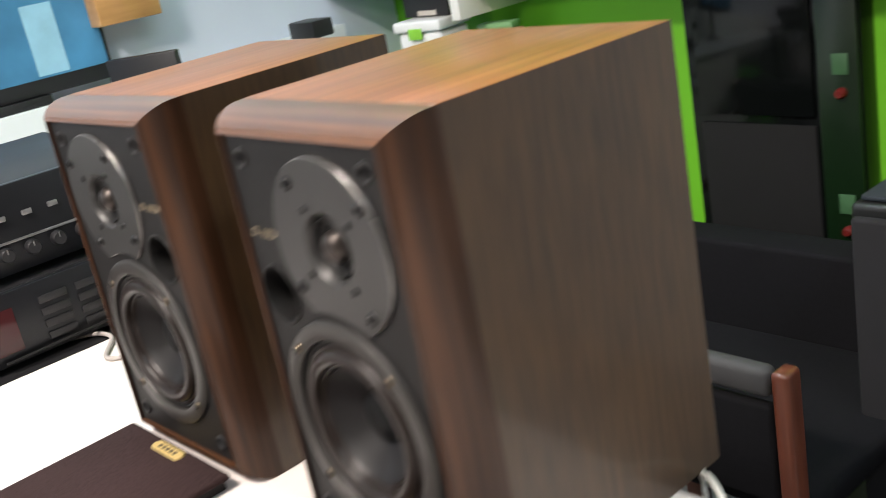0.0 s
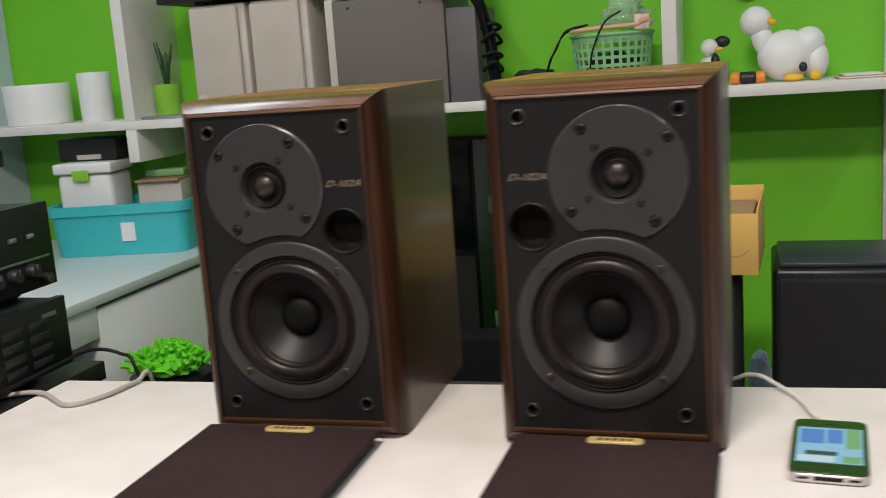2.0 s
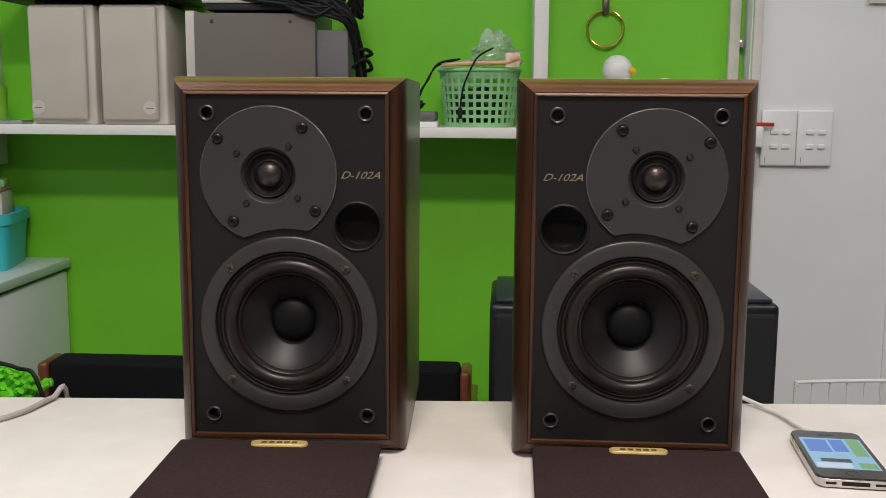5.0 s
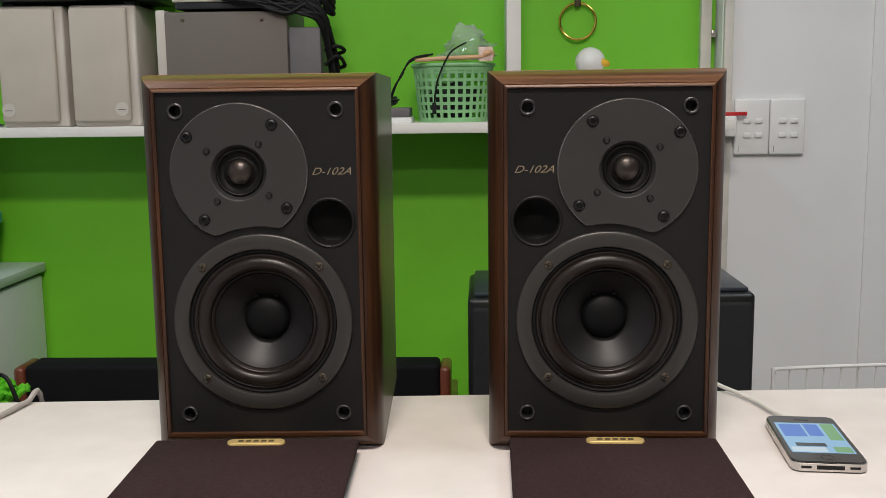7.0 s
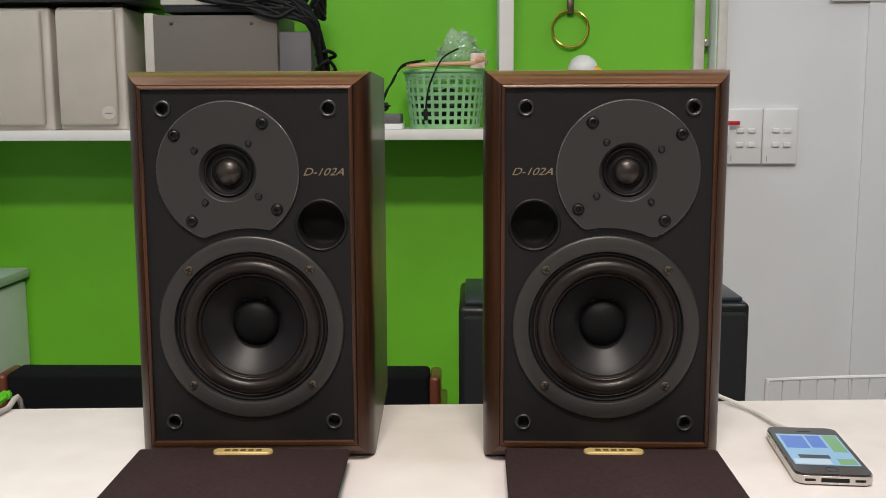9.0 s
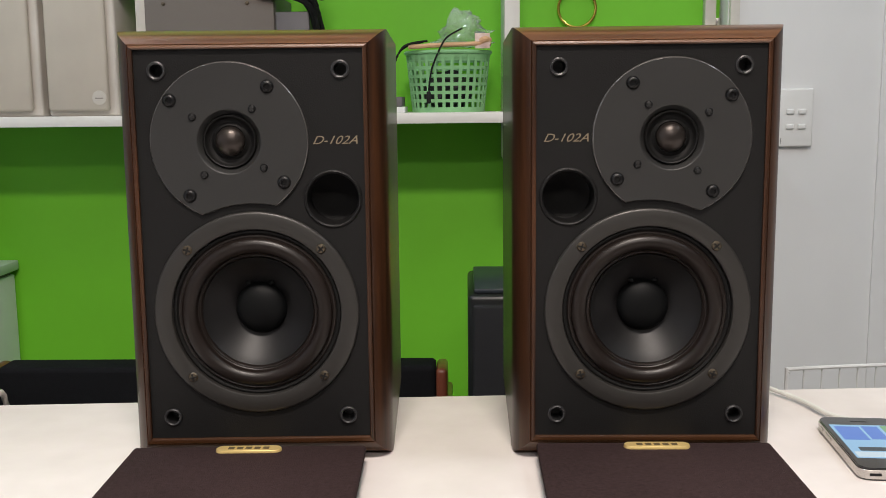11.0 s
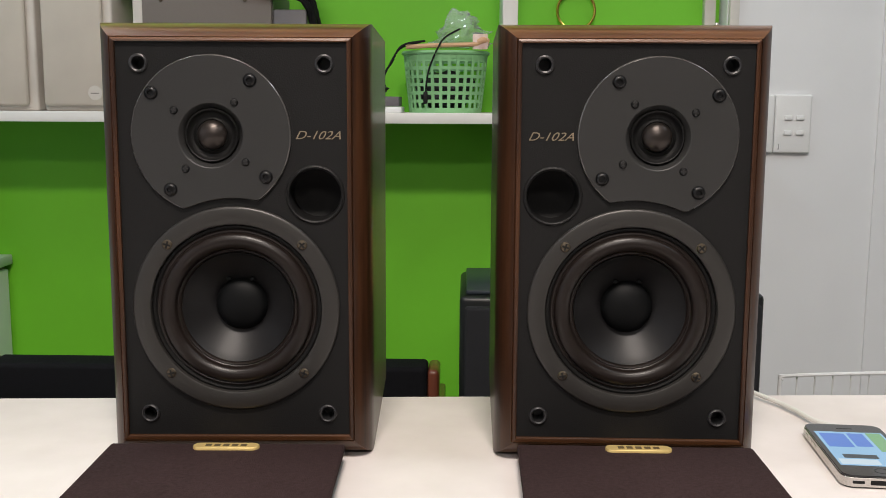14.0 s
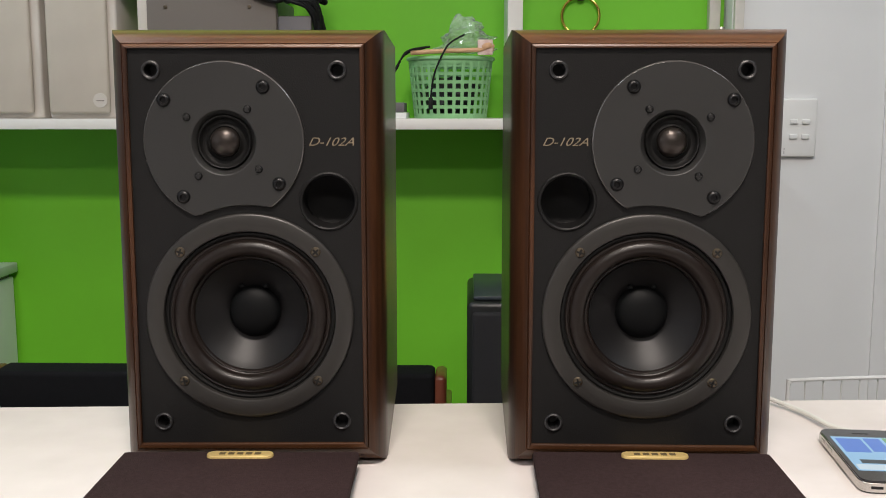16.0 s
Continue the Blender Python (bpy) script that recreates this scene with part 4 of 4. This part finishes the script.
player = thing("silver_player", "pale flat player lying on the grey loudspeaker", "player", pose(-0.48, SY, ST + 0.2385))
bx("player_case", (-0.12, 0.002, 0.014), (0.12, 0.18, 0.075), M_cream, player, "", 0.003)
bx("player_base", (-0.115, 0.006, 0), (0.115, 0.176, 0.0136), M_black, player, "", 0.002)

random.seed(11)
cables = thing("cable_bundle", "tangle of black cables hanging over the grey boxes", "cables")
for i in range(14):
    j = lambda s=0.012: random.uniform(-s, s)
    bm = bmesh.new()
    tube(bm, [(-0.56 + 0.02 * i + j(), SY + 0.02 + j(0.01), 1.243 + j(0.008)), (-0.45 + j(0.03), SY - 0.004 + j(0.004), 1.234 + j(0.010)), (-0.36 + j(0.02), SY - 0.008 + j(0.004), 1.220 + j(0.022)),
              (-0.305 + j(0.02), SY - 0.004, 1.205 + j(0.025)), (-0.275 + j(0.008), SY + 0.03 + j(), 1.12 + j(0.02)), (-0.272 + j(0.010), SY + 0.04 + j(), 1.05 + j()), (-0.268 + j(0.012), SY + 0.05 + j(), ST + 0.006)], random.uniform(0.003, 0.0055), 7)
    part("cable", bm, M_cable, cables)
for i in range(5):
    bm = bmesh.new()
    z = 1.005 + i * 0.03
    tube(bm, [(-0.288, SY + 0.02, z), (-0.262, SY + 0.016, z + 0.008 + 0.01 * (i % 2)), (-0.250, SY + 0.04, z), (-0.268, SY + 0.06, z - 0.006)], 0.004, 7)
    part("cable_loop", bm, M_cable, cables)
for i in range(9):
    a = 0.7 * i
    bm = bmesh.new()
    tube(bm, [(-0.30 + 0.02 * math.cos(a), SY + 0.02, 1.20 + 0.01 * i), (-0.285 + 0.01 * math.sin(a), SY + 0.01, 1.225 + 0.012 * i), (-0.27, SY + 0.03, 1.20 + 0.01 * i), (-0.29, SY + 0.05, 1.21)], 0.0055, 7)
    part("cable_loop", bm, M_cable, cables)

# basket with odds and ends
BX, BY = -0.0245, 1.395
bas = thing("plastic_basket", "mint green plastic basket with square holes on the shelf", "basket", pose(BX, BY, ST))
NB, HB = 30, 0.122


def oval(k, z, n=NB):
    return [Vector((0.0755 * k * math.cos(2 * math.pi * i / n), 0.062 * k * math.sin(2 * math.pi * i / n), z)) for i in range(n)]


def wide(z):
    return 0.97 + 0.17 * z / HB


bm = bmesh.new()
for i in range(NB):
    a = 2 * math.pi * i / NB
    w = 0.0031
    pts = []
    for z in (0.0, HB):
        k = wide(z)
        c = Vector((0.0755 * k * math.cos(a), 0.062 * k * math.sin(a), z))
        t = Vector((-0.0755 * math.sin(a), 0.062 * math.cos(a), 0)).normalized()
        nrm = Vector((math.cos(a), math.sin(a), 0))
        pts.append([bm.verts.new(c + t * w * u + nrm * 0.0011 * v) for u, v in ((-1, -1), (1, -1), (1, 1), (-1, 1))])
    for q in range(4):
        bm.faces.new((pts[0][q], pts[0][(q + 1) % 4], pts[1][(q + 1) % 4], pts[1][q]))
tagged(part("lattice", bm, M_mint, bas), "", "", "", "stuff")
for z0, z1 in [(0.0, 0.010)] + [(0.010 + 0.0165 * r + 0.0100, 0.010 + 0.0165 * r + 0.0165) for r in range(6)] + [(0.106, 0.117)]:
    bm = bmesh.new()
    ra = [[bm.verts.new(p) for p in oval(wide(z) + o, z, 48)] for o, z in ((0.012, z0), (0.012, z1), (-0.012, z1), (-0.012, z0))]
    for a, b in zip(ra, ra[1:] + ra[:1]):
        for i in range(48):
            bm.faces.new((a[i], a[(i + 1) % 48], b[(i + 1) % 48], b[i]))
    part("hoop", bm, M_mint, bas)
bm = bmesh.new()
tube(bm, oval(1.15, 0.120, 40), 0.0042, 8, True, 1, False)
part("rim", bm, M_mint, bas)
bm = bmesh.new()
vs = [bm.verts.new(p) for p in oval(0.98, 0.003, 40)]
bm.faces.new(vs)
part("base", bm, M_mint, bas)
bm = bmesh.new()
blob(bm, (0, 0, 0.045), (0.060, 0.048, 0.040), 0.35)
part("filling", bm, M_black, thing("small_parts", "dark small parts filling the basket", "parts", pose(BX, BY, ST)))
bagp = thing("plastic_bag", "crumpled clear plastic bag on top of the basket", "bag", pose(BX + 0.035, BY - 0.015, ST + 0.152))
bm = bmesh.new()
NU, NV = 40, 22
grid = []
for i in range(NU + 1):
    row = []
    for j in range(NV + 1):
        u, v = i / NU, j / NV
        a = 2 * math.pi * u
        p = Vector((math.cos(a), math.sin(a), 3 * v))
        fold = noise.noise(p * 1.7) + 0.55 * noise.noise(p * 4.1 + Vector((3, 1, 0))) + 0.25 * abs(noise.noise(p * 9.0))
        wide_at = (0.040 - 0.026 * v) * (1 + 0.55 * fold)
        top = 0.074 * v * (1 + 0.22 * noise.noise(Vector((math.cos(a) * 1.5, math.sin(a) * 1.5, 8.0)))) + 0.004 * fold
        row.append(bm.verts.new((wide_at * math.cos(a) * 1.45 - 0.012 * v + 0.008 * fold, wide_at * math.sin(a) * 0.8, top - 0.022)))
    grid.append(row)
for i in range(NU):
    for j in range(NV):
        bm.faces.new((grid[i][j], grid[i + 1][j], grid[i + 1][j + 1], grid[i][j + 1]))
part("film", bm, M_bag, bagp, "", 20)
bx("printed_card", (0.020, -0.044, -0.026), (0.050, -0.041, 0.004), mat("red_white_card", (0.75, 0.66, 0.62), 0.6, var=0.3, scale=45, second=(0.60, 0.16, 0.09)), bagp, "red and white printed card", 0.001)
bm = bmesh.new()
tube(bm, [(-0.078, -0.06, 0.130), (-0.02, -0.065, 0.133), (0.045, -0.06, 0.135), (0.086, -0.05, 0.138)], 0.0046, 8)
tube(bm, [(0.066, -0.056, 0.140), (0.076, -0.058, 0.144), (0.084, -0.05, 0.142)], 0.0065, 10)
part("stick", bm, M_peach, thing("wooden_stick", "peach wooden stick lying across the basket", "stick", pose(BX, BY, ST)))
cord = thing("audio_lead", "black cord hanging over the green basket", "cable", pose(BX, BY, ST))
bm = bmesh.new()
tube(bm, [(0.03, -0.072, 0.165), (0.0, -0.074, 0.148), (-0.015, -0.078, 0.125), (-0.03, -0.077, 0.09), (-0.036, -0.076, 0.06), (-0.038, -0.074, 0.035)], 0.0019, 7)
part("lead", bm, M_cable, cord)
bx("plug", (-0.0425, -0.079, 0.018), (-0.034, -0.069, 0.042), M_cable, cord, "", 0.002)
bm = bmesh.new()
tube(bm, [(-0.04, -0.06, 0.142), (-0.085, -0.07, 0.132), (-0.105, -0.07, 0.10), (-0.125, -0.06, 0.07), (-0.14, -0.05, 0.02)], 0.0022, 7)
tube(bm, [(-0.05, -0.05, 0.140), (-0.09, -0.062, 0.126), (-0.115, -0.07, 0.085), (-0.13, -0.06, 0.05)], 0.0018, 7)
part("loop", bm, M_cable, cord)
bk = thing("book_stack", "flat white and grey cases lying on the shelf", "cases", pose(-0.165, SY + 0.06, ST))
bx("case", (-0.08, -0.045, 0), (0.055, 0.06, 0.012), M_plas, bk, "white flat case", 0.002)
bx("case", (-0.075, -0.04, 0.0124), (0.050, 0.055, 0.032), M_grey2, bk, "grey flat case", 0.002)
bm = bmesh.new()
blob(bm, (-0.02, 0.0, 0.045), (0.045, 0.03, 0.014), 0.4)
part("black_pouch", bm, M_black, bk, "black soft pouch")

# geese, plain shapes
def figure(name, label, balls, m):
    bm = bmesh.new()
    for c, r, idx, rot in balls:
        vs = blob(bm, c, r, 0.0, 3, Matrix.Rotation(radians(rot), 3, "Y") if rot else None)
        for f in {f for v in vs for f in v.link_faces}:
            f.material_index = idx
    me = mesh_of(name, bm, [M_plas, M_yellow, M_black, M_orange])
    ob = new(name, me)
    ob.matrix_basis = m
    return tagged(ob, label, "figurine")


figure("goose_figurine", "white goose figurine with yellow beak on the shelf", [
    ((0.0, 0, 0.052), (0.058, 0.040, 0.052), 0, 0), ((0.040, 0, 0.072), (0.033, 0.030, 0.036), 0, 30), ((0.055, 0, 0.04), (0.026, 0.028, 0.040), 0, 0), ((-0.045, 0, 0.085), (0.022, 0.022, 0.045), 0, -20),
    ((-0.059, 0, 0.124), (0.032, 0.029, 0.031), 0, 0), ((-0.032, -0.012, 0.122), (0.015, 0.010, 0.008), 1, 20), ((0.012, -0.036, 0.008), (0.020, 0.012, 0.008), 1, 0), ((0.054, -0.030, 0.010), (0.012, 0.012, 0.010), 1, 0),
    ((0.030, -0.036, 0.028), (0.008, 0.006, 0.010), 2, 0), ((-0.070, -0.021, 0.134), (0.003, 0.003, 0.003), 2, 0)], pose(0.328, BY, ST - 0.0002))
figure("duck_figurine", "small white duck figurine with dark wing", [
    ((0, 0, 0.030), (0.026, 0.022, 0.030), 0, 0), ((0.0, 0, 0.078), (0.018, 0.017, 0.018), 0, 0), ((0.018, -0.008, 0.074), (0.010, 0.006, 0.005), 1, 0), ((0.012, -0.012, 0.042), (0.010, 0.012, 0.024), 2, 0),
    ((0.026, 0.006, 0.088), (0.016, 0.010, 0.012), 2, 0)], pose(0.176, BY, ST))
toy = thing("striped_roll", "orange and black striped roll lying on the shelf", "toy", pose(0.252, BY - 0.03, ST))
for nm, a, b, m_ in (("orange_end", -0.034, -0.016, M_orange), ("black_middle", -0.0158, 0.0158, M_black), ("orange_end", 0.016, 0.034, M_orange)):
    bm = bmesh.new()
    lathe(bm, [(0, a), (0.010, a), (0.0125, a + 0.003), (0.0125, b - 0.003), (0.010, b), (0, b)], (0, 0, 0.0125), "x", 24)
    part(nm, bm, m_, toy)
leaflet = thing("leaflets", "thin stack of leaflets lying at the shelf end", "paper", pose(0.47, SY + 0.08, ST))
for i in range(4):
    bx("leaflet", (-0.05 + 0.004 * i, -0.05, 0.0022 * i), (0.05 - 0.006 * i, 0.05, 0.0022 * i + 0.002), M_paper if i % 2 else M_cardin, leaflet, "", 0)

# tubs and vase on the far shelf
for x, r, h in ((-1.485, 0.083, 0.102), (-1.312, 0.041, 0.122)):
    tub = thing("paper_roll", "white cylindrical tub standing on the shelf", "tub", pose(x, 1.385, ST))
    bm = bmesh.new()
    lathe(bm, [(0, 0), (r * 0.92, 0), (r * 0.96, 0.004), (r, h - 0.004), (r * 0.98, h), (r * 0.90, h), (r * 0.88, h - 0.010), (0, h - 0.010)], (0, 0, 0), "z", 40)
    part("tub_wall", bm, M_plas, tub)
vase = thing("vase", "lime green glass vase with a dark sprig", "vase", pose(-1.115, 1.40, ST))
bm = bmesh.new()
lathe(bm, [(0, 0), (0.030, 0), (0.032, 0.004), (0.033, 0.080), (0.031, 0.080), (0.029, 0.008), (0, 0.008)], (0, 0, 0), "z", 32)
part("glass_body", bm, M_limeplas, vase)
bm = bmesh.new()
for i in range(12):
    a = 2.4 * i
    tube(bm, [(0, 0, 0.01), (0.008 * math.cos(a), 0.008 * math.sin(a), 0.10), (0.022 * math.cos(a), 0.02 * math.sin(a), 0.15 + 0.008 * (i % 5))], 0.0016, 5)
part("sprig", bm, mat("dark_sprig", (0.03, 0.08, 0.03), 0.8), vase)
tray_t = thing("metal_tray", "flat silver tray on the shelf", "tray", pose(-1.075, 1.335, ST))
bx("tray_plate", (-0.06, -0.035, 0), (0.075, 0.02, 0.008), M_silver, tray_t, "", 0.003)

# ---- wall fittings ----
hook = thing("wall_ring", "brass ring hanging from a hook on the green wall", "ring", pose(0.252, 1.508, 1.190))
bm = bmesh.new()
hoop = [[bm.verts.new(((0.040 + 0.0032 * math.cos(v)) * math.cos(u), 0.0032 * math.sin(v), (0.040 + 0.0032 * math.cos(v)) * math.sin(u)))
         for v in [2 * math.pi * k / 8 for k in range(8)]] for u in [2 * math.pi * k / 48 for k in range(48)]]
for a in range(48):
    for b in range(8):
        bm.faces.new((hoop[a][b], hoop[(a + 1) % 48][b], hoop[(a + 1) % 48][(b + 1) % 8], hoop[a][(b + 1) % 8]))
part("ring", bm, M_ring, hook)
bm = bmesh.new()
box(bm, (-0.007, -0.004, 0.032), (0.007, 0.0118, 0.072), 0.002, 2)
part("hanger", bm, M_brass, hook, "small metal hanger")

ducts = thing("cable_duct", "cream cable duct running up the wall corner", "duct")
bx("duct_cover", (0.5235, 1.495, 0), (0.547, 1.5195, 2.6), M_duct, ducts, "", 0.002)
bx("duct_cover", (0.562, 1.436, 0), (0.582, 1.4495, 2.6), M_duct, ducts, "", 0.002)
bx("duct_clip", (0.546, 1.490, 1.150), (0.556, 1.5195, 1.165), M_steel, ducts, "small metal clip", 0.001)


def switch_plate(x):
    t = thing("switch_plate", "white four-button light switch plate on the wall", "switch", pose(x, 1.45, 0.953), "light switches")
    bx("plate", (-0.0380, -0.012, -0.061), (0.0380, -0.0002, 0.061), M_plas, t, "", 0.004, 3)
    for i, (a, b) in enumerate(((-0.011, 0.013), (0.014, 0.013), (-0.011, -0.018), (0.014, -0.018))):
        bm = bmesh.new()
        box(bm, (a - 0.0085, -0.0165, b - 0.0055), (a + 0.0085, -0.0118, b + 0.0055), 0.0025, 3)
        part("rocker", bm, M_plas, t)
    bx("mark", (-0.029, -0.0126, -0.054), (-0.028, -0.0121, -0.042), M_grey2, t, "", 0)


switch_plate(0.6275)
switch_plate(0.7045)
plugt = thing("plug", "white plug with a red strip beside the switch", "plug", pose(0.578, 1.45, 0.968))
bx("plug_body", (-0.018, -0.040, -0.035), (0.010, -0.0005, 0.010), M_plas, plugt, "", 0.004, 3)
bx("red_strip", (-0.022, -0.030, 0.0104), (0.034, -0.022, 0.0185), M_red, plugt, "red plastic strip", 0.001)
bx("wall_notice", (0.80, 1.441, 1.24), (0.93, 1.4446, 1.40), M_cream, thing("notice", "pale notice sheet on the white wall", "sheet"), "", 0)
